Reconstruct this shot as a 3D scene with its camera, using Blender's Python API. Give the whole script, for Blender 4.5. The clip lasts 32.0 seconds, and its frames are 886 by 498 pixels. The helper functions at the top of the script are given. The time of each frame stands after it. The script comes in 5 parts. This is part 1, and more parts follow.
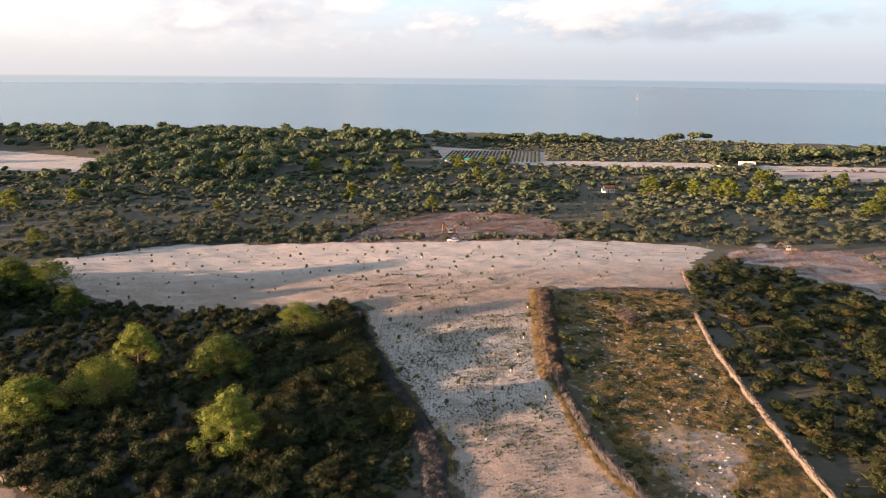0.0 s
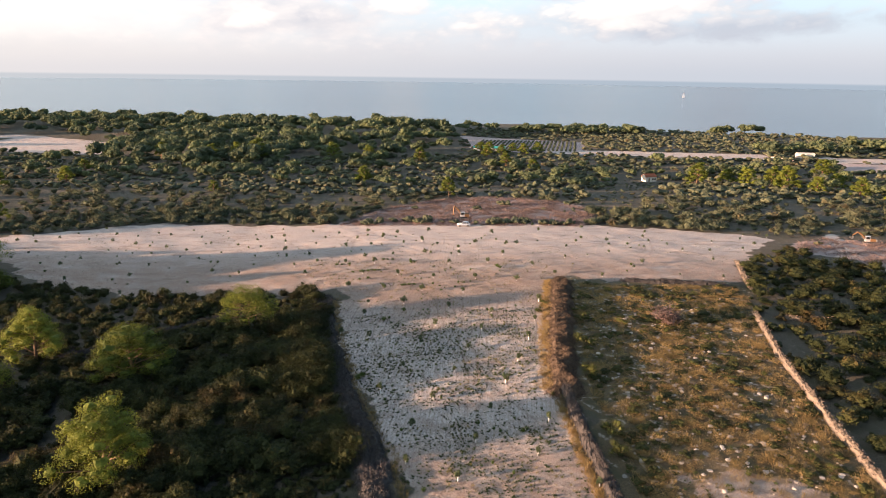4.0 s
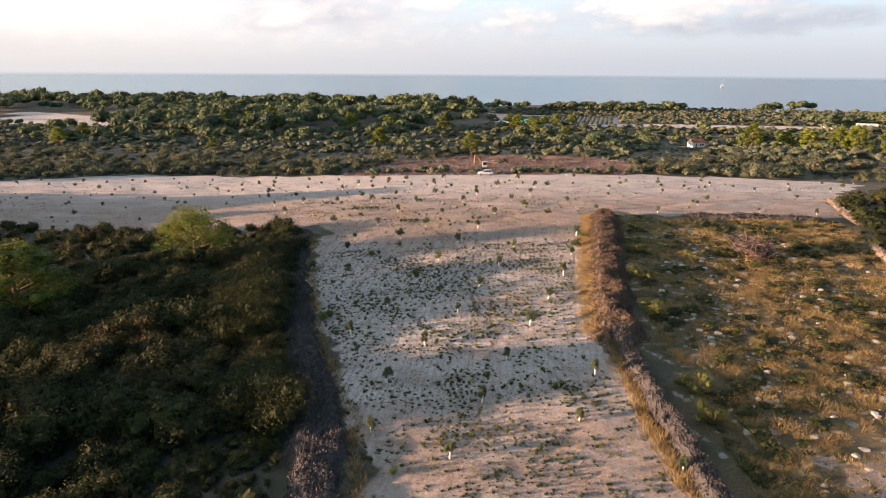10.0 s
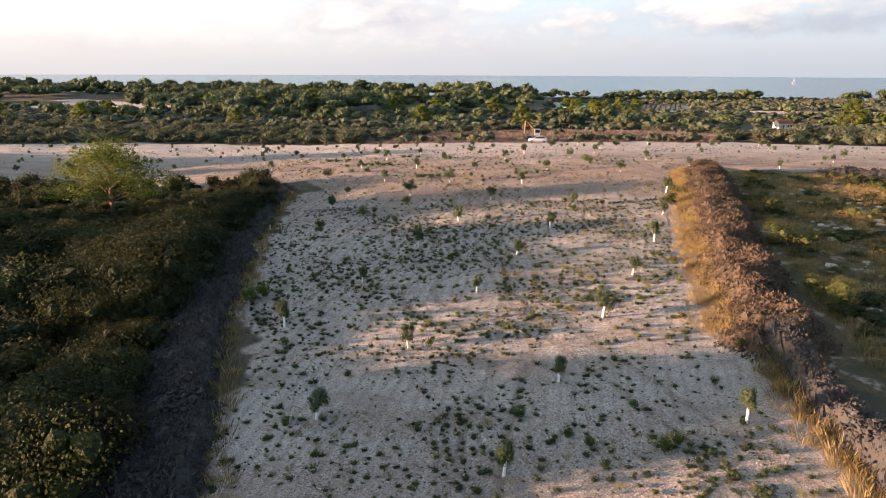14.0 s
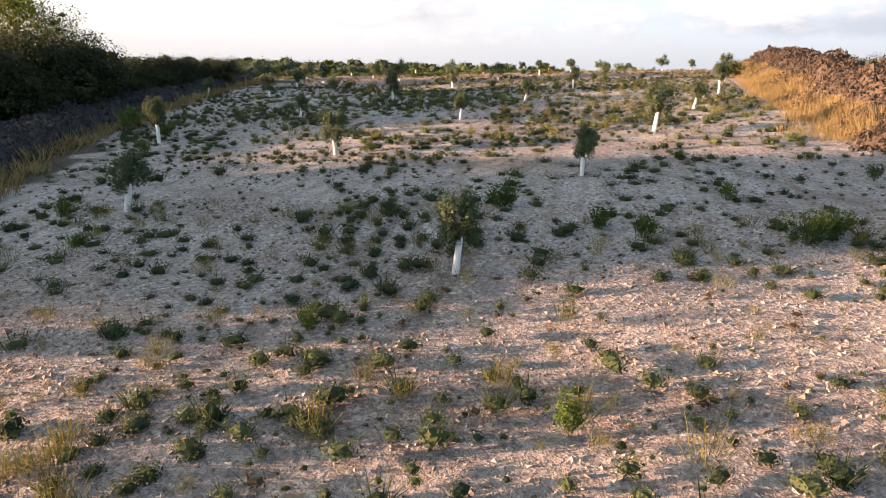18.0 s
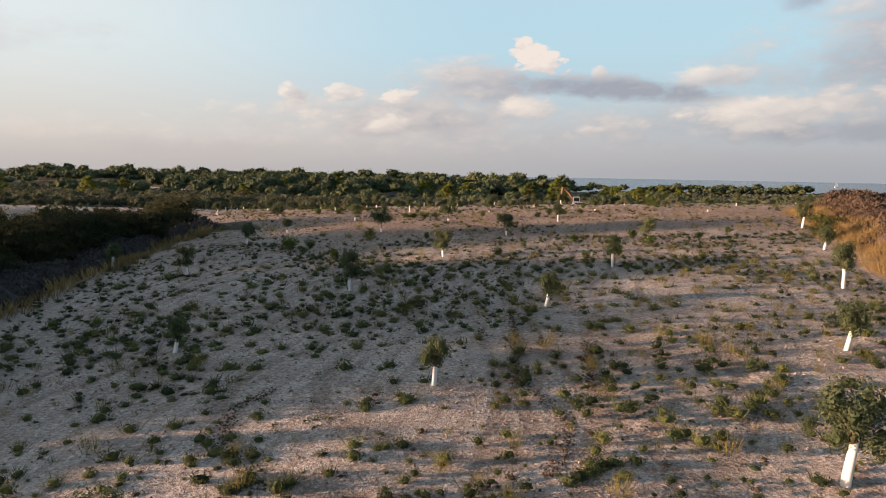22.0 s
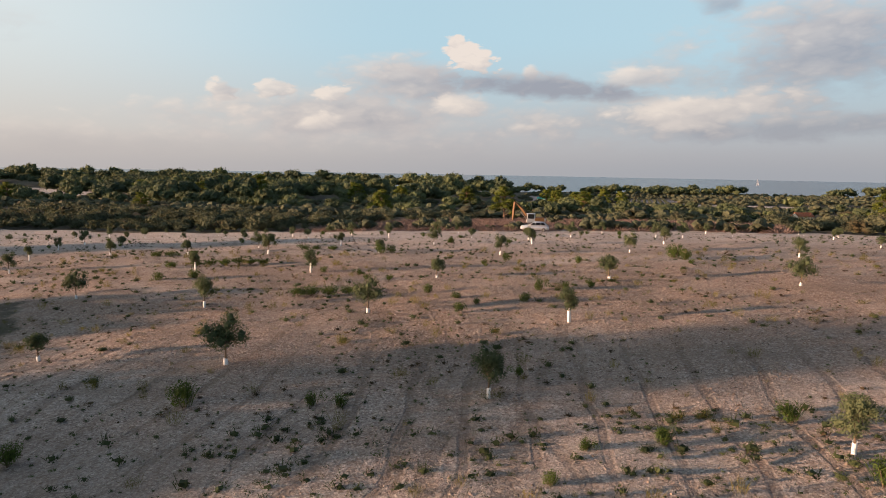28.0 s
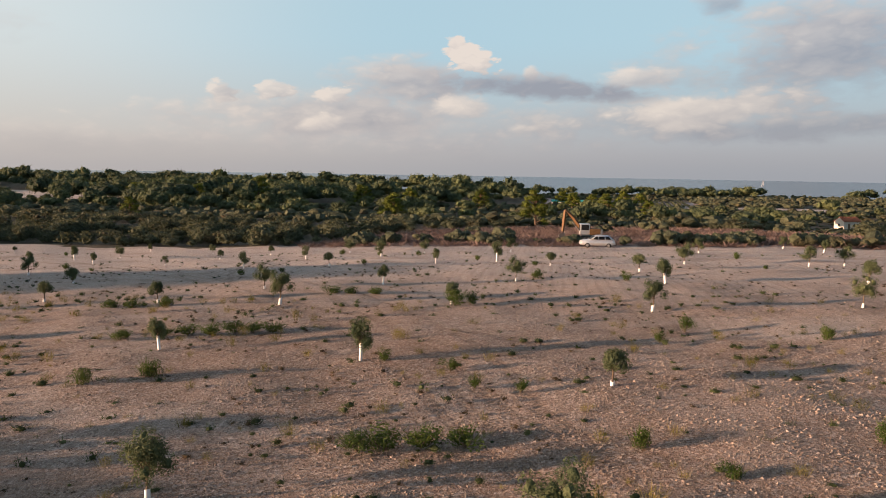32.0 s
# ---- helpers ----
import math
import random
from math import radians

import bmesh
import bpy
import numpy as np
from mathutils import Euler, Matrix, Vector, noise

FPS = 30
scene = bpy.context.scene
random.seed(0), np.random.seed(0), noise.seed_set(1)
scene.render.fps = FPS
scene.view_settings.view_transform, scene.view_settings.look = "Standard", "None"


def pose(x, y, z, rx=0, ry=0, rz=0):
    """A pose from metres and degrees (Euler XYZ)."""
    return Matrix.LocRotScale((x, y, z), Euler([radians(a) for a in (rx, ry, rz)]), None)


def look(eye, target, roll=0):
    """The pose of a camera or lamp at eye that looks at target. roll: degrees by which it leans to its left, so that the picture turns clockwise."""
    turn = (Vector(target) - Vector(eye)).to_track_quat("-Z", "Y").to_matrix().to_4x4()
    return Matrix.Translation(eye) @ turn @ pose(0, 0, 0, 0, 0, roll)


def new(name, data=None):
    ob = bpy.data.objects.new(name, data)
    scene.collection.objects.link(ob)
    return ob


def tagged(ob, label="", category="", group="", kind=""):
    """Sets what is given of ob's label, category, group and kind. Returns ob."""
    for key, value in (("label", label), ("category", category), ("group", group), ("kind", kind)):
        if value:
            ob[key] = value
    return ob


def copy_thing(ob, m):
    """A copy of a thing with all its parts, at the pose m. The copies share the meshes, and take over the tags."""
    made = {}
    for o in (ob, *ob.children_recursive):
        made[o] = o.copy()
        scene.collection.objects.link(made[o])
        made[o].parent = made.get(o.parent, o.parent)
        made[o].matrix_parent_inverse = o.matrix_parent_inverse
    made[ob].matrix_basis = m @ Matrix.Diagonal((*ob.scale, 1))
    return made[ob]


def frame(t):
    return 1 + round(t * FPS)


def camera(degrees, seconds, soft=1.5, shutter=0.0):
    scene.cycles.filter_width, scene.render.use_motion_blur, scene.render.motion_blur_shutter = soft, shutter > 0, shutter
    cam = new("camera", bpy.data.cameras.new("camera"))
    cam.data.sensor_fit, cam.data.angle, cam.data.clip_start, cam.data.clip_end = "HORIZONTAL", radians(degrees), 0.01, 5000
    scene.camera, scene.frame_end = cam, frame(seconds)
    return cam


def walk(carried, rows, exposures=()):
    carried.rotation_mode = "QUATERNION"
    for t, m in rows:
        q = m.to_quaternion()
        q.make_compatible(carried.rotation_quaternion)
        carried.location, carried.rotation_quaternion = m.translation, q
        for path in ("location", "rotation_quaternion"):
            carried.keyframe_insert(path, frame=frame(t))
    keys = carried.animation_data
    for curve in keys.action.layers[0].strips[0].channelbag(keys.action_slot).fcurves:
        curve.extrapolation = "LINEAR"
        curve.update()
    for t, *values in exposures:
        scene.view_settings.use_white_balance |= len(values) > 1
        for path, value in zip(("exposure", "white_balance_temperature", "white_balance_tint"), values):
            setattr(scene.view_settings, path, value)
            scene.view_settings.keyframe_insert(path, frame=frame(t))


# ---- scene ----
cam = camera(66.0, 32.0, 0.9)
PATH = [
    (0, (-0.821, 3.118, 61.509), (-0.818, 5.055, 61.01), 0.6),
    (0.5, (1.03, 6.612, 60.368), (1.031, 8.547, 59.863), 0.6),
    (1, (2.899, 10.049, 58.823), (2.897, 11.985, 58.319), 0.6),
    (1.5, (4.324, 13.774, 57.093), (4.314, 15.71, 56.59), 0.7),
    (2, (5.532, 17.872, 55.342), (5.512, 19.808, 54.842), 0.7),
    (2.5, (6.473, 22.001, 53.854), (6.445, 23.937, 53.353), 0.9),
    (3, (7.245, 26.368, 52.263), (7.199, 28.304, 51.764), 0.8),
    (3.5, (7.971, 30.174, 50.723), (7.894, 32.109, 50.223), 0.8),
    (5.5, (9.273, 39.401, 44.813), (9.087, 41.329, 44.314), 0.9),
    (6, (9.418, 40.046, 43.27), (9.23, 41.973, 42.769), 0.9),
    (6.5, (9.537, 40.404, 41.642), (9.346, 42.331, 41.14), 0.9),
    (7, (9.465, 41.698, 39.841), (9.271, 43.624, 39.339), 0.8),
    (7.5, (9.259, 43.404, 38.624), (9.063, 45.328, 38.117), 0.8),
    (8, (9.182, 45.686, 37.21), (8.983, 47.61, 36.701), 0.6),
    (8.5, (9.328, 48.454, 35.721), (9.126, 50.377, 35.211), 0.5),
    (9, (9.489, 51.768, 33.822), (9.293, 53.692, 33.315), 0.9),
    (9.5, (10.206, 55.584, 32.255), (10.004, 57.508, 31.748), 0.3),
    (10, (10.51, 59.328, 30.853), (10.308, 61.251, 30.344), 0.4),
    (10.5, (10.609, 63.285, 29.348), (10.41, 65.209, 28.839), 0.6),
    (11, (10.746, 67.505, 27.822), (10.543, 69.428, 27.313), 0.6),
    (11.5, (10.687, 71.935, 26.262), (10.475, 73.858, 25.755), 0.5),
    (12, (10.504, 76.345, 24.721), (10.268, 78.267, 24.218), 0.6),
    (12.5, (10.255, 80.515, 23.366), (9.993, 82.433, 22.862), 0.4),
    (13, (10.188, 83.82, 21.982), (9.896, 85.733, 21.478), 0.3),
    (13.5, (10.309, 86.069, 20.736), (9.983, 87.976, 20.23), 0.2),
    (15.5, (10.452, 88.556, 14.695), (10.031, 90.444, 14.186), 0.8),
    (16, (10.156, 89.549, 13.228), (9.737, 91.435, 12.712), 1.1),
    (16.5, (9.878, 91.297, 11.664), (9.459, 93.184, 11.149), 1.2),
    (17, (10.017, 93.409, 10.326), (9.598, 95.296, 9.81), 1.2),
    (17.5, (10.443, 96.111, 8.956), (10.024, 97.997, 8.438), 1.3),
    (18, (10.64, 98.966, 8.166), (10.221, 100.852, 7.648), 1.3),
    (18.5, (10.712, 101.343, 7.97), (10.294, 103.229, 7.451), 1.3),
    (19, (10.756, 102.54, 8.002), (10.329, 104.448, 7.579), 1.2),
    (19.5, (10.779, 102.966, 8.008), (10.342, 104.897, 7.727), 1.2),
    (20, (10.781, 103.098, 8.188), (10.341, 105.034, 7.948), 1.2),
    (20.5, (10.791, 103.163, 9.095), (10.348, 105.098, 8.851), 1.1),
    (21, (10.705, 103.35, 9.56), (10.262, 105.285, 9.317), 1.0),
    (21.5, (10.534, 103.994, 9.559), (10.088, 105.929, 9.318), 1.1),
    (21.8, (8.926, 111.718, 10.475), (8.454, 113.649, 10.255), 1.1),
    (22, (8.726, 112.519, 10.867), (8.254, 114.449, 10.642), 1.0),
    (22.5, (8.58, 113.335, 12.09), (8.105, 115.264, 11.862), 1.1),
    (23, (8.5, 113.804, 12.765), (8.026, 115.732, 12.528), 1.1),
    (23.5, (8.528, 114.582, 12.819), (8.042, 116.508, 12.586), 1.0),
    (24, (8.304, 115.816, 12.902), (7.811, 117.74, 12.665), 1.0),
    (24.5, (7.918, 117.233, 13.002), (7.43, 119.158, 12.764), 1.1),
    (26.5, (5.686, 126.132, 12.991), (5.319, 128.085, 12.763), 0.8),
    (27, (5.122, 128.9, 13.08), (4.801, 130.86, 12.85), 0.9),
    (27.5, (4.578, 131.808, 13.055), (4.28, 133.773, 12.831), 0.9),
    (28, (4.065, 134.746, 13.175), (3.78, 136.713, 12.946), 1.0),
    (28.5, (3.627, 137.562, 13.146), (3.348, 139.53, 12.925), 1.1),
    (29, (3.13, 140.21, 13.144), (2.852, 142.179, 12.927), 1.0),
    (29.5, (2.641, 142.666, 13.313), (2.367, 144.634, 13.086), 0.8),
    (30, (1.931, 144.789, 13.369), (1.662, 146.758, 13.143), 0.8),
    (30.5, (0.921, 146.591, 13.465), (0.653, 148.56, 13.235), 0.8),
    (31, (-0.277, 148.201, 13.485), (-0.543, 150.17, 13.258), 0.9),
    (31.5, (-1.703, 149.721, 13.681), (-1.962, 151.688, 13.433), 0.7),
    (32, (-3.445, 151.447, 13.304), (-3.732, 153.413, 13.078), 0.9),
]
walk(cam, [(t, look(eye, target, roll)) for t, eye, target, roll in PATH],
     [(t, stops + 0.1, 6250.0 if t < 20 else 6420.0, 10.0) for t, stops in ((0, 2.3), (13, 2.3), (16, 2.33), (18, 2.46), (19, 2.33), (20, 1.95), (21.5, 1.66), (22, 1.61), (23, 1.56), (28, 1.53), (32, 1.46))])

# ---- light ----
SUN_EL, SUN_AZ = radians(5.3), radians(198.5)   # direction towards the sun, counter-clockwise from +x
sun = new("sun", bpy.data.lights.new("sun", "SUN"))
sun.data.energy, sun.data.angle, sun.data.color = 5.0, radians(0.6), (1.0, 0.585, 0.37)
sun_way = Vector((math.cos(SUN_AZ) * math.cos(SUN_EL), math.sin(SUN_AZ) * math.cos(SUN_EL), math.sin(SUN_EL)))
sun.matrix_world = look(sun_way * 100, (0, 0, 0))


class Nodes:
    """A short hand for shader trees."""

    def __init__(self, tree):
        self.tree = tree
        tree.nodes.clear()

    def add(self, kind, inputs=None, **props):
        n = self.tree.nodes.new(kind)
        if "operation" in props:
            n.operation = props["operation"]
        if "use_clamp" in props:
            n.use_clamp = props["use_clamp"]
        if "data_type" in props:
            n.data_type = props["data_type"]
        if "blend_type" in props:
            n.blend_type = props["blend_type"]
        if "interpolation_type" in props:
            n.interpolation_type = props["interpolation_type"]
        if "feature" in props:
            n.feature = props["feature"]
        if "wave_type" in props:
            n.wave_type = props["wave_type"]
        if "bands_direction" in props:
            n.bands_direction = props["bands_direction"]
        if "attribute_name" in props:
            n.attribute_name = props["attribute_name"]
        if "sky_type" in props:
            n.sky_type = props["sky_type"]
        if "sun_disc" in props:
            n.sun_disc = props["sun_disc"]
        if "sun_elevation" in props:
            n.sun_elevation = props["sun_elevation"]
        if "sun_rotation" in props:
            n.sun_rotation = props["sun_rotation"]
        if "air_density" in props:
            n.air_density = props["air_density"]
        if "dust_density" in props:
            n.dust_density = props["dust_density"]
        if "ozone_density" in props:
            n.ozone_density = props["ozone_density"]
        for k, v in (inputs or {}).items():
            if isinstance(v, bpy.types.NodeSocket):
                self.tree.links.new(v, n.inputs[k])
            else:
                n.inputs[k].default_value = v
        return n

    def math(self, op, a, b=0.0, c=0.0, clamp=False):
        return self.add("ShaderNodeMath", {0: a, 1: b, 2: c}, operation=op, use_clamp=clamp).outputs[0]

    def mix(self, f, a, b, blend="MIX"):
        n = self.add("ShaderNodeMix", {0: f, 6: a, 7: b}, data_type="RGBA", blend_type=blend)
        return n.outputs[2]

    def noise(self, vec, scale, detail=4.0, rough=0.55):
        return self.add("ShaderNodeTexNoise", {"Vector": vec, "Scale": scale, "Detail": detail, "Roughness": rough}).outputs[0]

    def step(self, v, lo, hi, a=0.0, b=1.0):
        return self.add("ShaderNodeMapRange", {0: v, 1: lo, 2: hi, 3: a, 4: b}, interpolation_type="SMOOTHSTEP").outputs[0]


def rgb(r, g, b):
    return (r, g, b, 1.0)


# ---- sky: clear blue above, pale haze low down, evening cumulus ----
world = bpy.data.worlds.new("world")
scene.world = world
world.use_nodes = True
N = Nodes(world.node_tree)
gen = N.add("ShaderNodeTexCoord").outputs["Generated"]
sky = N.add("ShaderNodeTexSky", sky_type="NISHITA", sun_disc=False, sun_elevation=SUN_EL, sun_rotation=radians(90.0) - SUN_AZ, air_density=1.0, dust_density=1.5, ozone_density=1.5)
sep = N.add("ShaderNodeSeparateXYZ", {0: gen})
az = N.math("MULTIPLY", N.math("ARCTAN2", sep.outputs[0], sep.outputs[1]), 57.2958)
el = N.math("MULTIPLY", N.math("ARCSINE", sep.outputs[2]), 57.2958)
flat = N.add("ShaderNodeCombineXYZ", {0: az, 1: N.math("MULTIPLY", el, 2.2), 2: 0.0}).outputs[0]
warp = N.noise(flat, 0.5, 4.0, 0.55)
bent = N.add("ShaderNodeVectorMath", {0: flat, 1: N.add("ShaderNodeCombineXYZ", {0: N.math("MULTIPLY", warp, 2.2), 1: N.math("MULTIPLY", warp, 1.6), 2: 0.0}).outputs[0]}, operation="ADD").outputs[0]
cells = N.add("ShaderNodeTexVoronoi", {"Vector": bent, "Scale": 0.42, "Detail": 2.5, "Roughness": 0.55, "Smoothness": 0.5}, feature="SMOOTH_F1").outputs["Distance"]
billow = N.math("SUBTRACT", 0.94, cells)
soft_puff = N.math("SUBTRACT", N.noise(bent, 0.17, 5.0, 0.5), 0.5)
# clear sky: blue overhead fading to a cream haze on the sunny side and lilac on the other
side = N.step(az, -45.0, 25.0)
haze_col = N.mix(side, rgb(0.84, 0.76, 0.715), rgb(0.58, 0.575, 0.63))
blue = N.mix(N.step(el, 15.0, 36.0), rgb(0.64, 0.89, 1.02), rgb(0.045, 0.11, 0.28))
clear = N.mix(N.step(el, 11.0, 0.0), N.mix(N.step(az, -10.0, -48.0), blue, rgb(1.0, 1.05, 1.04)), haze_col)
CLOUDS = (  # azimuth, elevation, half width, half height, tilt, edge, cover, how bright
    (-14.0, 3.4, 22.0, 2.9, 0.0, 0.9, 0.85, 0.52), (-17.5, 4.6, 15.0, 2.3, 0.02, 0.7, 0.85, 0.46), (-12.0, 7.2, 6.6, 2.2, -0.06, 0.6, 0.92, 0.44), (21.0, 9.2, 15.0, 4.6, 0.13, 0.7, 0.92, 0.22),
    (27.0, 12.6, 6.0, 2.2, 0.1, 0.7, 0.7, 0.50), (12.8, 13.0, 1.9, 1.3, 0.0, 0.7, 0.65, 0.22), (-40.0, 2.0, 16.0, 1.6, 0.0, 0.9, 0.5, 0.5), (-52.0, 9.5, 14.0, 2.0, 0.0, 0.9, 0.5, 0.6),
    (62.0, 11.0, 18.0, 4.0, 0.0, 0.9, 0.7, 0.4), (40.0, 6.5, 14.0, 3.5, 0.0, 0.8, 0.8, 0.3), (8.0, 4.4, 16.0, 2.2, 0.04, 0.8, 0.8, 0.34), (18.0, 3.6, 13.0, 1.3, 0.03, 0.7, 0.8, 0.06),
    (12.4, 5.0, 9.8, 1.7, 0.10, 0.45, 0.97, 0.62), (-7.5, 9.9, 1.4, 1.3, 0.0, 0.25, 1.0, 1.0), (-6.1, 8.9, 2.3, 1.2, -0.15, 0.25, 1.0, 0.95), (-1.4, 8.0, 0.8, 0.7, 0.0, 0.4, 0.9, 0.75),
    (7.0, 7.4, 3.8, 0.9, 0.0, 0.5, 0.85, 0.66), (-0.6, 6.9, 10.6, 1.2, -0.085, 0.6, 0.95, 0.0), (-26.0, 6.0, 1.6, 1.0, 0.0, 0.35, 0.85, 0.75), (-22.2, 6.2, 1.9, 0.9, 0.0, 0.35, 0.85, 0.70),
    (-17.4, 5.9, 2.1, 1.0, 0.05, 0.35, 0.9, 0.80), (-18.3, 3.7, 1.7, 0.8, 0.0, 0.5, 0.8, 0.70), (-6.6, 5.3, 2.9, 1.0, 0.0, 0.45, 0.9, 0.74), (-2.0, 3.5, 1.4, 0.5, 0.0, 0.6, 0.7, 0.66))
painted = clear
for a0, e0, wa, we, tilt, edge, opaque, bright in CLOUDS:
    da = N.math("SUBTRACT", az, a0)
    du = N.math("DIVIDE", da, wa)
    dv = N.math("DIVIDE", N.math("SUBTRACT", N.math("SUBTRACT", el, e0), N.math("MULTIPLY", da, tilt)), we)
    d = N.math("SUBTRACT", 1.0, N.math("SQRT", N.math("ADD", N.math("MULTIPLY", du, du), N.math("MULTIPLY", dv, dv))))
    d = N.math("ADD", d, N.math("MULTIPLY", billow, 1.0 if edge < 0.4 else 0.45))
    d = N.math("ADD", d, N.math("MULTIPLY", soft_puff, 1.5 if edge >= 0.4 else 0.5))
    alpha = N.math("MULTIPLY", N.step(d, 0.06 if edge < 0.4 else -0.1, 0.06 + edge), opaque)
    sunny = N.math("SUBTRACT", N.math("MULTIPLY", dv, 0.28), N.math("MULTIPLY", du, 0.22))
    glow = N.math("ADD", N.math("ADD", sunny, bright), N.math("MULTIPLY", billow, 0.7 if edge < 0.4 else 0.35), clamp=True)
    cloud_col = N.mix(glow, rgb(0.45, 0.455, 0.535), rgb(1.18, 1.02, 0.91))
    painted = N.mix(alpha, painted, cloud_col)
low = N.step(el, -0.3, 3.0)
painted = N.mix(low, N.mix(side, rgb(0.69, 0.645, 0.635), rgb(0.52, 0.54, 0.59)), painted)
# the farthest sea, below the horizon
painted = N.mix(N.step(el, -0.30, -0.50), painted, N.mix(side, rgb(0.52, 0.53, 0.55), rgb(0.36, 0.42, 0.49)))
bg_sky = N.add("ShaderNodeBackground", {0: sky.outputs[0], 1: 0.0075})
bg_air = N.add("ShaderNodeBackground", {0: painted, 1: 0.225})
both = N.add("ShaderNodeAddShader", {0: bg_sky.outputs[0], 1: bg_air.outputs[0]})
N.add("ShaderNodeOutputWorld", {0: both.outputs[0]})

# ---- materials ----


def material(name):
    m = bpy.data.materials.new(name)
    m.use_nodes = True
    return m, Nodes(m.node_tree)


def finish(n, color, rough=0.9, bump=None, strength=0.4, dist=0.05, metal=0.0, **more):
    inputs = {"Base Color": color, "Roughness": rough, "Metallic": metal, "Specular IOR Level": 0.25, **more}
    if bump is not None:
        inputs["Normal"] = n.add("ShaderNodeBump", {"Height": bump, "Strength": strength, "Distance": dist}).outputs[0]
    p = n.add("ShaderNodeBsdfPrincipled", inputs)
    n.add("ShaderNodeOutputMaterial", {0: p.outputs[0]})


def leaf_material(name, dark, light, glow, use="island", hue_size=0.05, relief=0.0, brown=None):
    """Leaves: colour varies leaf by leaf and patch by patch, some light passes through."""
    m, n = material(name)
    pos = n.add("ShaderNodeNewGeometry")
    ran = pos.outputs["Random Per Island"]
    patch = n.noise(pos.outputs["Position"], hue_size, 2.0)
    f = n.math("ADD", n.math("MULTIPLY", ran, 0.45), n.step(patch, 0.3, 0.7, 0.0, 0.4))
    if use == "object":
        f = n.math("ADD", f, n.math("MULTIPLY", n.math("SUBTRACT", n.add("ShaderNodeObjectInfo").outputs["Random"], 0.5), 0.5), clamp=True)
    elif use == "tint":
        t = n.add("ShaderNodeAttribute", attribute_name="tint").outputs["Fac"]
        f = n.math("ADD", n.math("MULTIPLY", ran, 0.3), n.math("MULTIPLY", t, 0.75), clamp=True)
    col = n.mix(f, dark, light)
    if brown is not None:
        dry = n.step(n.noise(pos.outputs["Position"], 0.16, 3.0, 0.6), 0.52, 0.68, 0.0, 0.75)
        col = n.mix(dry, col, n.mix(f, rgb(brown[0] * 0.35, brown[1] * 0.35, brown[2] * 0.35), brown))
    extra = {}
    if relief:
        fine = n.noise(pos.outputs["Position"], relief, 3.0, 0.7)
        # lows of the bump darkened: shade inside the foliage put into the colour
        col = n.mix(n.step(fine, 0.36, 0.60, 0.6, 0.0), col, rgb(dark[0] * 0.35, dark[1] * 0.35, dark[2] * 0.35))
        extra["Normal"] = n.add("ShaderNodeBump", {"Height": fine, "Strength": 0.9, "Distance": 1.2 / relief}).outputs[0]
    d = n.add("ShaderNodeBsdfPrincipled", {"Base Color": col, "Roughness": 0.7, "Specular IOR Level": 0.15, **extra})
    t = n.add("ShaderNodeBsdfTranslucent", {0: n.mix(0.5, col, glow)})
    mixed = n.add("ShaderNodeMixShader", {0: 0.28, 1: d.outputs[0], 2: t.outputs[0]})
    n.add("ShaderNodeOutputMaterial", {0: mixed.outputs[0]})
    return m


M_PINE = leaf_material("pine_needles", rgb(0.036, 0.056, 0.010), rgb(0.165, 0.195, 0.028), rgb(0.18, 0.20, 0.03), "object", 0.8)
# paler and bluer needles: haze of the distance put into the colour
M_FARPINE = leaf_material("hazed_pine_needles", rgb(0.050, 0.074, 0.046), rgb(0.150, 0.186, 0.082), rgb(0.12, 0.14, 0.045), "tint", 0.05, 2.2)
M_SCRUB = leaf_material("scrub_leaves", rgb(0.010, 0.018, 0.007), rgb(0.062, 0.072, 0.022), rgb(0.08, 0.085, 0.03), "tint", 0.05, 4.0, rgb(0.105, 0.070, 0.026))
M_OLIVE = leaf_material("olive_leaves", rgb(0.036, 0.058, 0.030), rgb(0.120, 0.145, 0.072), rgb(0.11, 0.13, 0.05), "object", 1.5)
M_BUSH = leaf_material("bush_leaves", rgb(0.022, 0.045, 0.010), rgb(0.085, 0.125, 0.024), rgb(0.11, 0.13, 0.03), "object", 1.5)
M_SHRUB = leaf_material("shrub_leaves", rgb(0.020, 0.030, 0.009), rgb(0.105, 0.112, 0.030), rgb(0.10, 0.105, 0.03), "object", 1.2)
M_HERB = leaf_material("herb_leaves", rgb(0.017, 0.029, 0.013), rgb(0.078, 0.098, 0.040), rgb(0.11, 0.13, 0.04), "tint")
M_WEED = leaf_material("weed_leaves", rgb(0.026, 0.040, 0.014), rgb(0.125, 0.145, 0.050), rgb(0.14, 0.15, 0.045), "tint")
# scrub greens lifted towards blue-grey, distance haze held in the leaf colour
M_BELT = leaf_material("hazed_maquis_leaves", rgb(0.048, 0.064, 0.042), rgb(0.155, 0.172, 0.100), rgb(0.12, 0.13, 0.045), "tint", 0.05, 3.2, rgb(0.135, 0.098, 0.052))
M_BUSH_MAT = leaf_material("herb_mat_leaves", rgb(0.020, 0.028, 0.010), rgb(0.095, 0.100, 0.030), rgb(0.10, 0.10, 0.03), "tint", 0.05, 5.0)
M_STRAW = leaf_material("dry_grass_blades", rgb(0.095, 0.072, 0.030), rgb(0.36, 0.27, 0.12), rgb(0.36, 0.26, 0.10), "tint")
M_YELLOWHERB = leaf_material("yellow_herb_leaves", rgb(0.045, 0.052, 0.012), rgb(0.20, 0.175, 0.048), rgb(0.20, 0.17, 0.04), "tint")
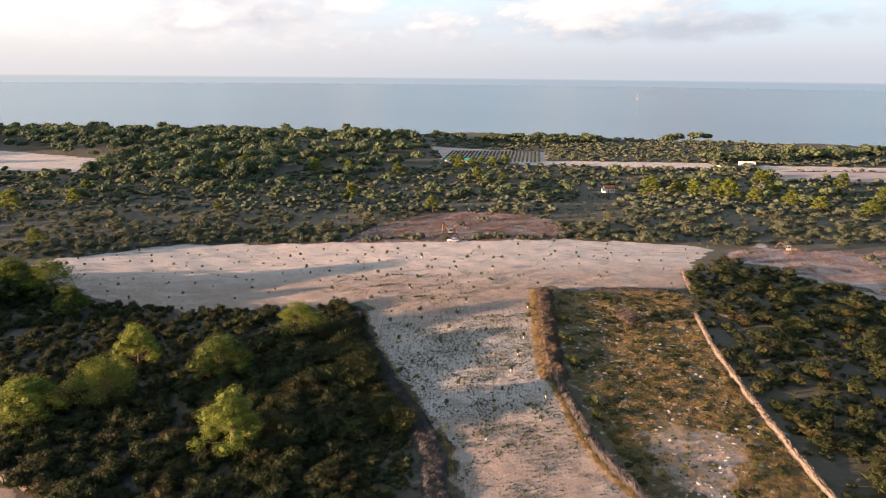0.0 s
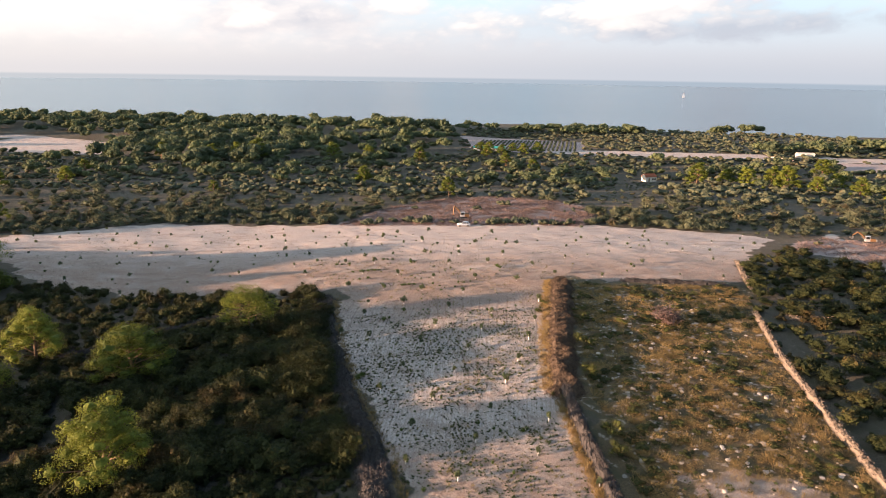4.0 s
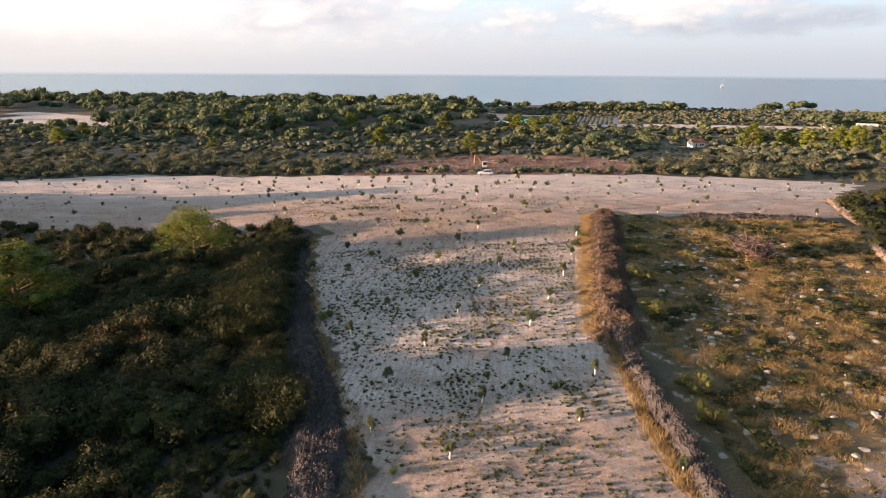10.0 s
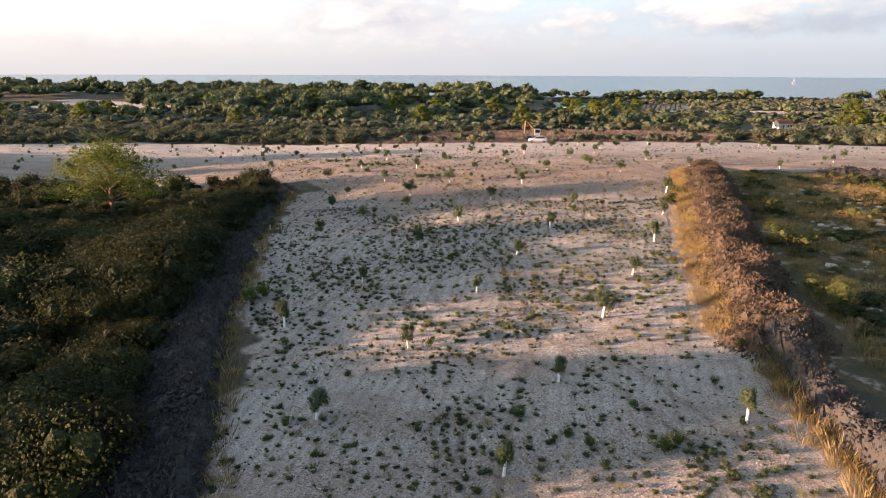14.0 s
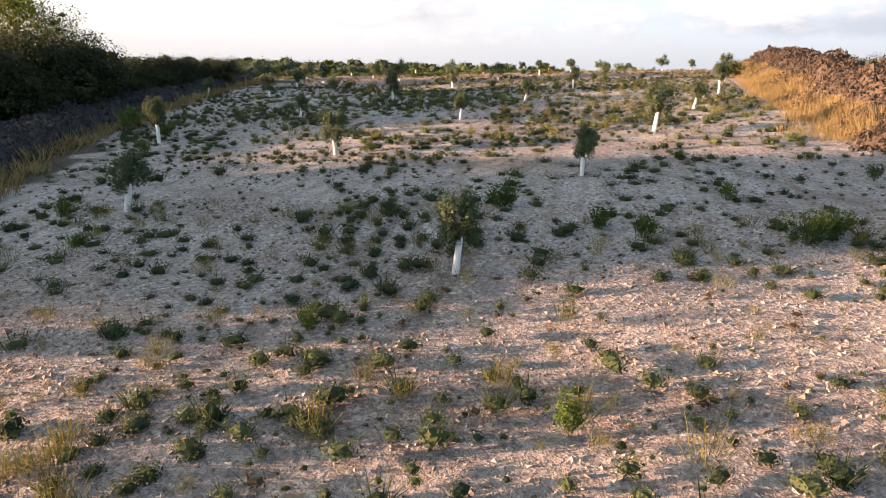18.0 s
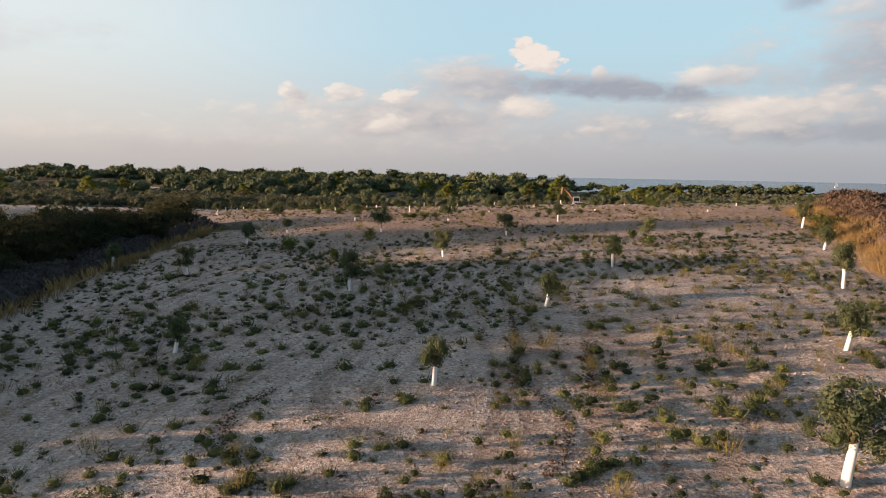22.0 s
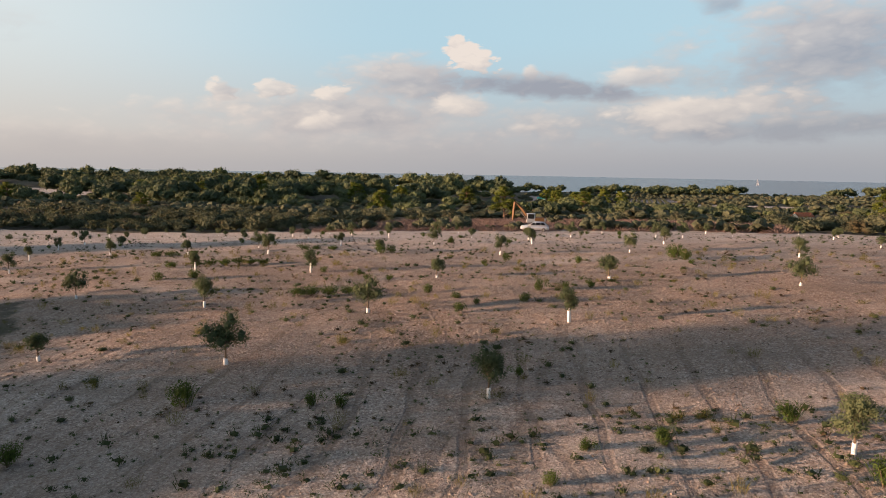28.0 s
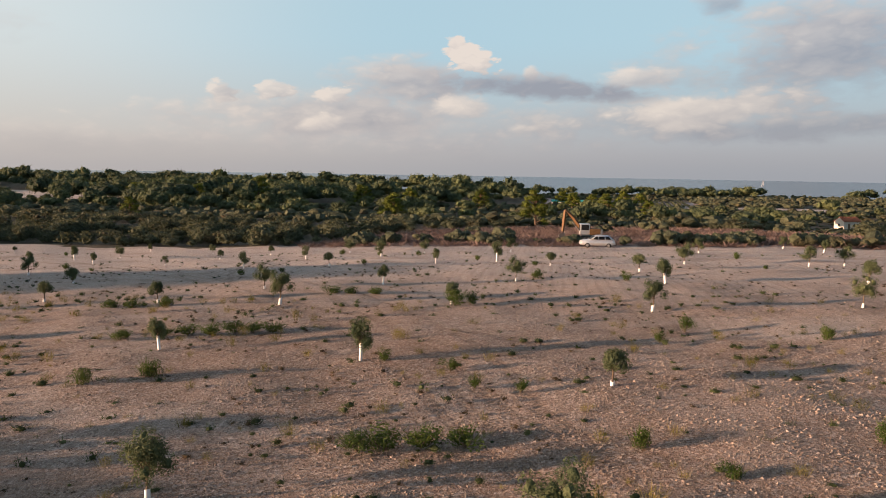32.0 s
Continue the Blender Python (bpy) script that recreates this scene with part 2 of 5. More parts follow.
M_DRYHERB = leaf_material("dry_herb_stalks", rgb(0.022, 0.018, 0.010), rgb(0.105, 0.078, 0.042), rgb(0.10, 0.07, 0.04), "tint")
M_BRUSH = leaf_material("cut_brush_twigs", rgb(0.085, 0.062, 0.056), rgb(0.30, 0.225, 0.195), rgb(0.18, 0.12, 0.09), "tint")


def stone_material(name, dark, light, warm):
    m, n = material(name)
    g = n.add("ShaderNodeNewGeometry")
    o = n.add("ShaderNodeTexCoord").outputs["Object"]
    info = n.add("ShaderNodeObjectInfo").outputs["Random"]
    ran = n.math("FRACT", n.math("ADD", g.outputs["Random Per Island"], info))
    col = n.mix(ran, dark, light)
    col = n.mix(n.step(n.noise(o, 3.0), 0.45, 0.75, 0.0, 0.6), col, warm)
    col = n.mix(n.step(n.noise(o, 18.0), 0.55, 0.8, 0.0, 0.5), col, rgb(0.08, 0.075, 0.07))
    finish(n, col, 0.92, n.noise(o, 22.0, 6.0), 0.5, 0.02)
    return m


# dark grey stone, lowered further so the walls' shade sits in its colour
M_RUBBLE = stone_material("shaded_grey_rubble", rgb(0.018, 0.0175, 0.018), rgb(0.060, 0.058, 0.058), rgb(0.055, 0.046, 0.036))
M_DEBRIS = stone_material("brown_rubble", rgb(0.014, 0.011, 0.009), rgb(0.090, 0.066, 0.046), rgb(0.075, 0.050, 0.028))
M_CLOD = stone_material("earth_clods", rgb(0.030, 0.022, 0.015), rgb(0.10, 0.072, 0.048), rgb(0.09, 0.058, 0.034))
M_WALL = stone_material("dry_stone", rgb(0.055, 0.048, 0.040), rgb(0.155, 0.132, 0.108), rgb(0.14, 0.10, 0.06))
M_CHIP = stone_material("limestone_chips", rgb(0.090, 0.070, 0.056), rgb(0.335, 0.290, 0.25), rgb(0.26, 0.18, 0.13))
M_PALE = stone_material("pale_limestone", rgb(0.21, 0.195, 0.17), rgb(0.40, 0.37, 0.33), rgb(0.31, 0.25, 0.19))


def ground_material():
    """One sheet: scrub soil, with gravel, dry grass and cleared red soil by mask."""
    m, n = material("ground")
    pos = n.add("ShaderNodeNewGeometry").outputs["Position"]
    mask = n.add("ShaderNodeSeparateColor", {0: n.add("ShaderNodeAttribute", attribute_name="cover").outputs["Color"]})
    n1, n2, n3, n4 = n.noise(pos, 0.09, 3.0), n.noise(pos, 0.8, 4.0), n.noise(pos, 5.0, 5.0, 0.65), n.noise(pos, 38.0, 3.0, 0.7)
    ragged = n.math("MULTIPLY", n.math("SUBTRACT", n2, 0.5), 0.9)
    grain = n.math("ADD", n.math("MULTIPLY", n3, 0.6), n.math("MULTIPLY", n4, 0.4))
    shaken = n.add("ShaderNodeVectorMath", {0: pos, 1: n.add("ShaderNodeVectorMath", {0: n.add("ShaderNodeTexNoise", {"Vector": pos, "Scale": 14.0, "Detail": 2.0}).outputs[1], 1: (0.10, 0.10, 0.10)}, operation="MULTIPLY").outputs[0]}, operation="ADD").outputs[0]
    stones = n.add("ShaderNodeTexVoronoi", {"Vector": shaken, "Scale": 26.0}, feature="F1")
    chip = n.math("ADD", n.math("MULTIPLY", stones.outputs["Color"], 0.35), n.math("MULTIPLY", n4, 0.65))
    soil = n.mix(n.step(grain, 0.35, 0.65), rgb(0.042, 0.042, 0.029), rgb(0.105, 0.098, 0.074))
    soil = n.mix(n.step(n.noise(pos, 0.25, 4.0, 0.6), 0.48, 0.60, 0.0, 0.7), soil, rgb(0.045, 0.052, 0.030))
    soil = n.mix(n.step(n2, 0.60, 0.72, 0.0, 0.5), soil, rgb(0.21, 0.185, 0.155))
    cells = n.add("ShaderNodeTexVoronoi", {"Vector": shaken, "Scale": 15.0}, feature="F1")
    pick = n.add("ShaderNodeSeparateColor", {0: cells.outputs["Color"]})
    gravel = n.mix(n.step(n1, 0.35, 0.65), rgb(0.41, 0.39, 0.372), rgb(0.51, 0.49, 0.47))
    gravel = n.mix(n.step(n2, 0.42, 0.68, 0.0, 0.5), gravel, rgb(0.32, 0.25, 0.205))
    gravel = n.mix(n.step(pick.outputs[0], 0.45, 0.05, 0.0, 0.62), gravel, rgb(0.17, 0.135, 0.11))
    gravel = n.mix(n.step(pick.outputs[1], 0.55, 0.95, 0.0, 0.75), gravel, rgb(0.66, 0.61, 0.55))
    gravel = n.mix(n.step(chip, 0.50, 0.36, 0.0, 0.5), gravel, rgb(0.16, 0.125, 0.10))
    # redder soil with fewer stones on the upper field
    earth = n.mix(n.step(chip, 0.38, 0.60), rgb(0.125, 0.080, 0.055), rgb(0.35, 0.258, 0.200))
    earth = n.mix(n.step(pick.outputs[0], 0.40, 0.92, 0.0, 0.8), earth, n.mix(pick.outputs[1], rgb(0.29, 0.23, 0.19), rgb(0.56, 0.485, 0.43)))
    bare = n.step(n.noise(pos, 0.22, 3.0), 0.30, 0.58, 0.55, 1.0)
    past = n.math("MULTIPLY", n.step(n.add("ShaderNodeSeparateXYZ", {0: pos}).outputs[1], 136.0, 163.0, 0.0, 0.95), bare)
    past = n.math("MAXIMUM", past, n.math("MULTIPLY", n.step(n.add("ShaderNodeSeparateXYZ", {0: pos}).outputs[1], 112.0, 104.0, 0.0, 0.75), bare))
    gravel = n.mix(past, gravel, earth)
    tracks = n.add("ShaderNodeTexWave", {"Vector": pos, "Scale": 0.28, "Distortion": 6.0, "Detail": 2.0, "Detail Scale": 0.4}, wave_type="BANDS", bands_direction="X").outputs[0]
    gravel = n.mix(n.step(tracks, 0.86, 1.0, 0.0, 0.22), gravel, rgb(0.33, 0.26, 0.20))
    top = n.step(n.add("ShaderNodeSeparateXYZ", {0: pos}).outputs[1], 172.0, 206.0, 0.0, 0.85)
    gravel = n.mix(top, gravel, n.mix(n.step(chip, 0.40, 0.62), rgb(0.47, 0.41, 0.365), rgb(0.66, 0.60, 0.55)))
    # slow patches of darker crust and of paler stones
    drift = n.add("ShaderNodeVectorMath", {0: pos, 1: (0.45, 1.0, 1.0)}, operation="MULTIPLY").outputs[0]
    gravel = n.mix(n.step(n.noise(drift, 0.35, 4.0, 0.6), 0.50, 0.66, 0.0, 0.38), gravel, rgb(0.20, 0.155, 0.125))
    gravel = n.mix(n.step(n.noise(drift, 0.16, 4.0, 0.65), 0.54, 0.70, 0.0, 0.30), gravel, rgb(0.60, 0.57, 0.53))
    # wheel ruts: arcs of two wheels each
    flat_pos = n.add("ShaderNodeVectorMath", {0: pos, 1: (1.0, 1.0, 0.0)}, operation="MULTIPLY").outputs[0]
    rut = None
    for cx, cy, r in ((6.0, 128.0, 4.2), (6.0, 128.0, 6.0), (62.0, 150.0, 58.0), (62.0, 150.0, 59.8), (-56.0, 148.0, 55.0), (-56.0, 148.0, 56.8), (-90.0, 120.0, 97.0), (-90.0, 120.0, 98.8), (12.0, 210.0, 38.0), (12.0, 210.0, 39.8)):
        away = n.add("ShaderNodeVectorMath", {0: flat_pos, 1: (cx, cy, 0.0)}, operation="DISTANCE").outputs["Value"]
        near_ = n.step(n.math("ABSOLUTE", n.math("SUBTRACT", n.math("ADD", away, n.math("MULTIPLY", n1, 3.0)), r + 1.5)), 0.12, 0.30, 1.0, 0.0)
        rut = near_ if rut is None else n.math("MAXIMUM", rut, near_)
    rut = n.math("MULTIPLY", rut, n.step(n3, 0.35, 0.6))
    gravel = n.mix(n.math("MULTIPLY", rut, 0.45), gravel, rgb(0.17, 0.13, 0.10))
    place_x, place_y = (n.add("ShaderNodeSeparateXYZ", {0: pos}).outputs[k] for k in (0, 1))
    comb = n.math("ADD", n.math("MULTIPLY", place_x, 0.62), n.math("MULTIPLY", n.noise(pos, 0.09, 2.0), 2.4))
    comb = n.step(n.math("ABSOLUTE", n.math("SUBTRACT", n.math("FRACT", comb), 0.5)), 0.045, 0.10, 1.0, 0.0)
    comb = n.math("MULTIPLY", comb, n.math("MULTIPLY", n.step(place_y, 132.0, 140.0), n.step(place_y, 166.0, 152.0)))
    comb = n.math("MULTIPLY", n.math("MULTIPLY", comb, n.step(n3, 0.28, 0.46)), n.step(n.noise(pos, 0.20, 2.0), 0.34, 0.50))
    gravel = n.mix(n.math("MULTIPLY", comb, 0.42), gravel, rgb(0.13, 0.095, 0.075))
    raked = n.add("ShaderNodeTexWave", {"Vector": pos, "Scale": 0.5, "Distortion": 5.0, "Detail": 3.0, "Detail Scale": 0.25, "Detail Roughness": 0.6}, wave_type="BANDS", bands_direction="X").outputs[0]
    gravel = n.mix(n.math("MULTIPLY", n.step(raked, 0.62, 0.95), n.step(n1, 0.40, 0.60, 0.05, 0.26)), gravel, rgb(0.20, 0.155, 0.125))
    dry = n.mix(n.step(grain, 0.35, 0.65), rgb(0.060, 0.050, 0.028), rgb(0.16, 0.125, 0.065))
    dry = n.mix(n.step(n.noise(pos, 0.30, 3.0), 0.45, 0.62, 0.0, 0.8), dry, rgb(0.050, 0.055, 0.026))
    dry = n.mix(n.step(n2, 0.56, 0.66, 0.0, 0.85), dry, rgb(0.36, 0.33, 0.29))
    red = n.mix(n.step(grain, 0.35, 0.65), rgb(0.27, 0.215, 0.20), rgb(0.50, 0.43, 0.41))
    col = n.mix(n.step(n.math("ADD", mask.outputs[1], ragged), 0.35, 0.65), soil, dry)
    col = n.mix(n.step(n.math("ADD", mask.outputs[2], ragged), 0.35, 0.65), col, red)
    col = n.mix(n.step(n.math("ADD", mask.outputs[0], ragged), 0.35, 0.65), col, gravel)
    clods = n.add("ShaderNodeTexVoronoi", {"Vector": shaken, "Scale": 13.0, "Detail": 1.0, "Randomness": 1.0}, feature="F1")
    col = n.mix(n.step(clods.outputs["Distance"], 0.55, 0.85, 0.0, 0.30), col, rgb(0.09, 0.07, 0.055))
    rise = n.math("SUBTRACT", n.math("ADD", n.math("MULTIPLY", chip, 0.6), n.math("MULTIPLY", pick.outputs[0], 0.35)), n.math("MULTIPLY", clods.outputs["Distance"], 0.35))
    rise = n.math("SUBTRACT", rise, n.math("MULTIPLY", n.math("MAXIMUM", comb, rut), 0.6))
    finish(n, col, 0.95, n.math("ADD", rise, n.math("MULTIPLY", n2, 1.5)), 1.0, 0.085)
    return m


def plain(name, color, rough=0.6, metal=0.0, grime=0.3):
    m, n = material(name)
    o = n.add("ShaderNodeTexCoord").outputs["Object"]
    dirt = n.math("MULTIPLY", n.step(n.noise(o, 2.5, 5.0), 0.4, 0.75), grime)
    col = n.mix(dirt, color, rgb(color[0] * 0.45 + 0.02, color[1] * 0.42 + 0.015, color[2] * 0.38 + 0.01))
    finish(n, col, rough, n.noise(o, 30.0), 0.08, 0.01, metal)
    return m


M_GROUND = ground_material()
M_SLEEVE = plain("white_plastic_sleeve", rgb(0.70, 0.70, 0.69), 0.5, 0.0, 0.35)
M_BARK = plain("olive_bark", rgb(0.11, 0.085, 0.06), 0.9)
M_PINEBARK = plain("pine_bark", rgb(0.13, 0.085, 0.055), 0.9)
M_SILVER = plain("silver_paint", rgb(0.55, 0.57, 0.58), 0.3, 0.6, 0.1)
M_GLASS = plain("tinted_glass", rgb(0.015, 0.018, 0.02), 0.08, 0.0, 0.0)
M_RUBBER = plain("black_rubber", rgb(0.02, 0.02, 0.02), 0.8)
M_STEEL = plain("grey_steel", rgb(0.30, 0.29, 0.28), 0.5, 0.7)
M_YELLOW = plain("worn_yellow_paint", rgb(0.14, 0.08, 0.035), 0.7, 0.0, 0.7)
M_LAMPRED = plain("red_lens", rgb(0.4, 0.02, 0.02), 0.2)
M_LAMPCLEAR = plain("clear_lens", rgb(0.7, 0.7, 0.68), 0.15)
M_PLASTER = plain("cream_plaster", rgb(0.60, 0.55, 0.48), 0.85)
M_ROOF = plain("red_clay_tile", rgb(0.26, 0.10, 0.06), 0.85)
M_TEAL = plain("teal_sheet", rgb(0.05, 0.36, 0.30), 0.5)
M_WOOD = plain("weathered_wood", rgb(0.16, 0.11, 0.07), 0.85)
M_SAIL = plain("white_sailcloth", rgb(0.85, 0.85, 0.85), 0.7, 0.0, 0.0)


def sea_material():
    m, n = material("sea")
    pos = n.add("ShaderNodeNewGeometry").outputs["Position"]
    col = n.mix(n.step(n.noise(pos, 0.0016, 2.0), 0.3, 0.7), rgb(0.085, 0.115, 0.155), rgb(0.11, 0.14, 0.175))
    finish(n, col, 0.26, None, **{"IOR": 1.33, "Specular IOR Level": 0.45})
    return m


M_SEA = sea_material()

# ---- land form ----
YB = (-400, 0, 60, 90, 109, 118, 126, 138, 151, 165, 178, 195, 215, 235, 260, 300, 383, 480, 560, 640, 2000)
ZB = (-2, 0, 1.5, 3.0, 4.45, 5.25, 5.75, 6.35, 7.05, 7.45, 7.65, 7.1, 5.8, 4.3, 3.6, 1.5, -3.4, -3.2, -3, -3, -3)


def height(x, y):
    """The bare ground's height."""
    x, y = np.asarray(x, float), np.asarray(y, float)
    wide = 1 + np.clip((np.abs(y - 150) - 60) / 100, 0, 2)
    z = sum(np.interp(y + k * wide, YB, ZB) for k in (-10, -5, 0, 5, 10)) / 5
    z = z + 1.5 * np.tanh(x / 30) * np.clip(1 - np.abs(y - 150) / 220, 0, 1)
    z = z - 1.3 * np.clip((-x - 18) / 42, 0, 1) * np.clip(1.6 - np.abs(y - 205) / 60, 0, 1)
    west = 1 / (1 + np.exp(np.clip((x - 20) / 60, -30, 30)))
    z = z - 5.0 * west * np.clip((y - 430) / 250, 0, 1)
    z = z + 7.0 * np.exp(-(((y - 630) / 75) ** 2)) / (1 + np.exp(np.clip((x + 40) / 22, -30, 30)))
    coast = 745 + 110 * west - 0.35 * np.clip(x - 160, 0, 400) + 18 * np.sin(x / 47.0) + 10 * np.sin(x / 19.0)
    z = z - np.clip((y - coast) * 0.2, 0, 16)
    return z


def ground_z(x, y):
    return float(height(x, y))


def bumps(x, y):
    """Small unevenness of the ground."""
    return 0.05 * np.sin(x * 1.3 + 0.7 * np.sin(y * 0.9)) * np.sin(y * 1.1 + 0.5) + 0.09 * np.sin(x * 0.37 + 1) * np.sin(y * 0.31)


def inside(poly, x, y):
    hit = np.zeros(np.shape(x), bool)
    for (x0, y0), (x1, y1) in zip(poly, poly[1:] + poly[:1]):
        cross = (y0 > y) != (y1 > y)
        hit ^= cross & (x < (x1 - x0) * (y - y0) / ((y1 - y0) or 1e-9) + x0)
    return hit


FIELD = [(-125, 205), (-95, 236), (-36, 238), (2, 235.5), (42, 236.5), (76, 230), (88, 222), (68, 187), (61.5, 168), (47, 169), (27, 170), (22.5, 170), (20.5, 140),
         (20.2, 121), (22.6, 109), (24, 97), (29, 85), (29, 40), (6, 40), (2, 97), (-1.5, 106), (-7.5, 119), (-14.7, 138), (-19, 159), (-20.4, 163), (-41.5, 160),
         (-62, 159.5), (-87, 167), (-119, 195)]
PLOT = [(27, 169), (61.5, 168), (57.3, 150), (54.6, 132), (54.2, 40), (30, 40), (24, 97), (22.4, 122), (23, 140)]
CLEARED = [(-37, 235), (-29, 262), (-11, 290), (12, 304), (42, 287), (44, 250), (38, 235)]
CLEARED_EAST = [(86, 207), (102, 222), (135, 215), (225, 235), (205, 152), (144, 142), (111, 166), (100, 181)]
ROAD = [(108, 232), (111, 231), (107, 221), (100.5, 203), (100.2, 188), (101.5, 177), (108.5, 167), (131, 142), (127, 140), (104.5, 165), (98.0, 176), (96.4, 188), (96.8, 204), (103.5, 222)]
FAR_FIELDS = [[(-375, 565), (-257, 520), (-231, 450), (-320, 458)], [(50, 536), (204, 526), (196, 490), (56, 507)], [(228, 515), (340, 508), (315, 486), (228, 484)]]
FAR_RED = [[(226, 482), (345, 484), (310, 440), (218, 438)], [(-13, 640), (92, 595), (74, 516), (2, 514)]]
PLOT_PALE = [(31, 103), (38, 107), (48, 101), (44, 92), (38, 86), (33, 90)]
PALE_CORNER = [(-80, 96), (-56, 88), (-50, 70), (-95, 70)]


def mesh_from(name, verts, quads, mat, tint=None, smooth=False):
    """A mesh from arrays of corners and of faces with equally many corners."""
    me = bpy.data.meshes.new(name)
    verts, quads = np.asarray(verts, np.float32), np.asarray(quads, np.int32)
    k = quads.shape[1]
    me.vertices.add(len(verts))
    me.vertices.foreach_set("co", verts.ravel())
    me.loops.add(quads.size)
    me.loops.foreach_set("vertex_index", quads.ravel())
    me.polygons.add(len(quads))
    me.polygons.foreach_set("loop_start", np.arange(0, quads.size, k, dtype=np.int32))
    me.polygons.foreach_set("use_smooth", np.full(len(quads), smooth))
    if tint is not None:
        me.attributes.new("tint", "FLOAT", "POINT").data.foreach_set("value", np.asarray(tint, np.float32))
    me.update(calc_edges=True)
    me.validate()
    me.materials.append(mat)
    return me


def build_ground():
    xs = np.unique(np.r_[np.linspace(-1400, -340, 54), np.arange(-340, -130, 6.0), np.arange(-130, -40, 1.5), np.arange(-40, 70, 0.8), np.arange(70, 140, 1.5), np.arange(140, 360, 6.0), np.linspace(360, 1400, 52)])
    ys = np.unique(np.r_[np.linspace(-500, 40, 40), np.arange(40, 80, 3.0), np.arange(80, 235, 0.8), np.arange(235, 300, 1.6), np.arange(300, 640, 5.0), np.linspace(640, 1300, 60)])
    X, Y = np.meshgrid(xs, ys)
    Z = height(X, Y) + bumps(X, Y)
    nx, ny = len(xs), len(ys)
    i = np.arange(nx * ny).reshape(ny, nx)
    quads = np.stack([i[:-1, :-1], i[:-1, 1:], i[1:, 1:], i[1:, :-1]], -1).reshape(-1, 4)
    me = mesh_from("ground", np.stack([X, Y, Z], -1).reshape(-1, 3), quads, M_GROUND, smooth=True)
    x, y = X.ravel(), Y.ravel()
    cover = np.zeros((len(x), 4), np.float32)
    cover[:, 3] = 1
    wx = 1.2 * np.sin(y * 0.42 + 0.9 * np.sin(x * 0.3)) + 0.7 * np.sin(y * 1.1 + x * 0.4)
    wy = 1.2 * np.sin(x * 0.38 + 0.9 * np.sin(y * 0.27)) + 0.7 * np.sin(x * 1.0 - y * 0.5)
    for dx, dy in ((0, 0), (0.7, 0.3), (-0.3, 0.7), (-0.7, -0.3), (0.3, -0.7), (1.2, -0.2), (-1.2, 0.2), (0.2, 1.2), (-0.2, -1.2)):
        for n, polys in enumerate(((FIELD, ROAD, PALE_CORNER, PLOT_PALE, *FAR_FIELDS), (PLOT,), (CLEARED, CLEARED_EAST, *FAR_RED))):
            hit = np.zeros(len(x), bool)
            for poly in polys:
                hit |= inside(poly, x + dx + wx, y + dy + wy)
            cover[:, n] += hit / 9.0
    me.color_attributes.new("cover", "FLOAT_COLOR", "POINT").data.foreach_set("color", cover.ravel())
    tagged(new("ground", me), "stony ground with pale gravel field, scrub soil and dry grass", "ground", kind="structure")


build_ground()
ring = [(4900 * math.cos(a), 4900 * math.sin(a), -14.0) for a in np.linspace(0, 2 * math.pi, 97)[:-1]]
bm = bmesh.new()
bm.faces.new([bm.verts.new(p) for p in ring])
me = bpy.data.meshes.new("sea")
bm.to_mesh(me)
me.materials.append(M_SEA)
tagged(new("sea", me), "calm grey-blue sea reaching the hazy horizon", "sea", kind="structure")

# ---- shapes shared by plants and stones ----
rng = np.random.default_rng(7)


def leaf_shell(center, radius, count, size, up=0.25, long=1.0, gen_=None):
    """Small leaf faces over a lumpy ellipsoid, turned outward with much scatter."""
    g = gen_ or rng
    d = g.normal(size=(count, 3))
    d /= np.linalg.norm(d, axis=1)[:, None]
    r = (0.55 + 0.5 * g.random(count) ** 0.6)[:, None]
    p = np.asarray(center) + d * r * np.asarray(radius)
    nrm = d + g.normal(size=(count, 3)) * 0.55 + (0, 0, up)
    nrm /= np.linalg.norm(nrm, axis=1)[:, None]
    a = np.cross(nrm, g.normal(size=(count, 3)))
    a /= np.linalg.norm(a, axis=1)[:, None]
    b = np.cross(nrm, a)
    s = (size * (0.6 + 0.8 * g.random(count)))[:, None]
    q = np.stack([p - a * s * long, p - b * s * 0.55, p + a * s * long, p + b * s * 0.55], 1)
    return q


def lump(center, radius, gen_, cuts=2):
    """The inner body of a leaf clump: a rounded, uneven block of small faces."""
    c = np.linspace(-1, 1, cuts + 1)
    quads = []
    for axis in range(3):
        for side in (-1.0, 1.0):
            for a0, a1 in zip(c, c[1:]):
                for b0, b1 in zip(c, c[1:]):
                    f = np.array([(a0, b0), (a1, b0), (a1, b1), (a0, b1)])
                    quads.append(np.insert(f if side > 0 else f[::-1], axis, side, axis=1))
    q = np.array(quads)
    q = q / np.linalg.norm(q, axis=-1, keepdims=True)
    k = gen_.random(3) * 6.283
    q = q * (0.80 + 0.16 * np.sin(3.1 * q[..., :1] + k[0]) * np.sin(3.4 * q[..., 1:2] + k[1]) + 0.10 * np.sin(4.3 * q[..., 2:3] + k[2]))
    m, _ = np.linalg.qr(gen_.normal(size=(3, 3)))
    return (q @ (m * np.sign(np.linalg.det(m)))) * np.asarray(radius) + np.asarray(center)


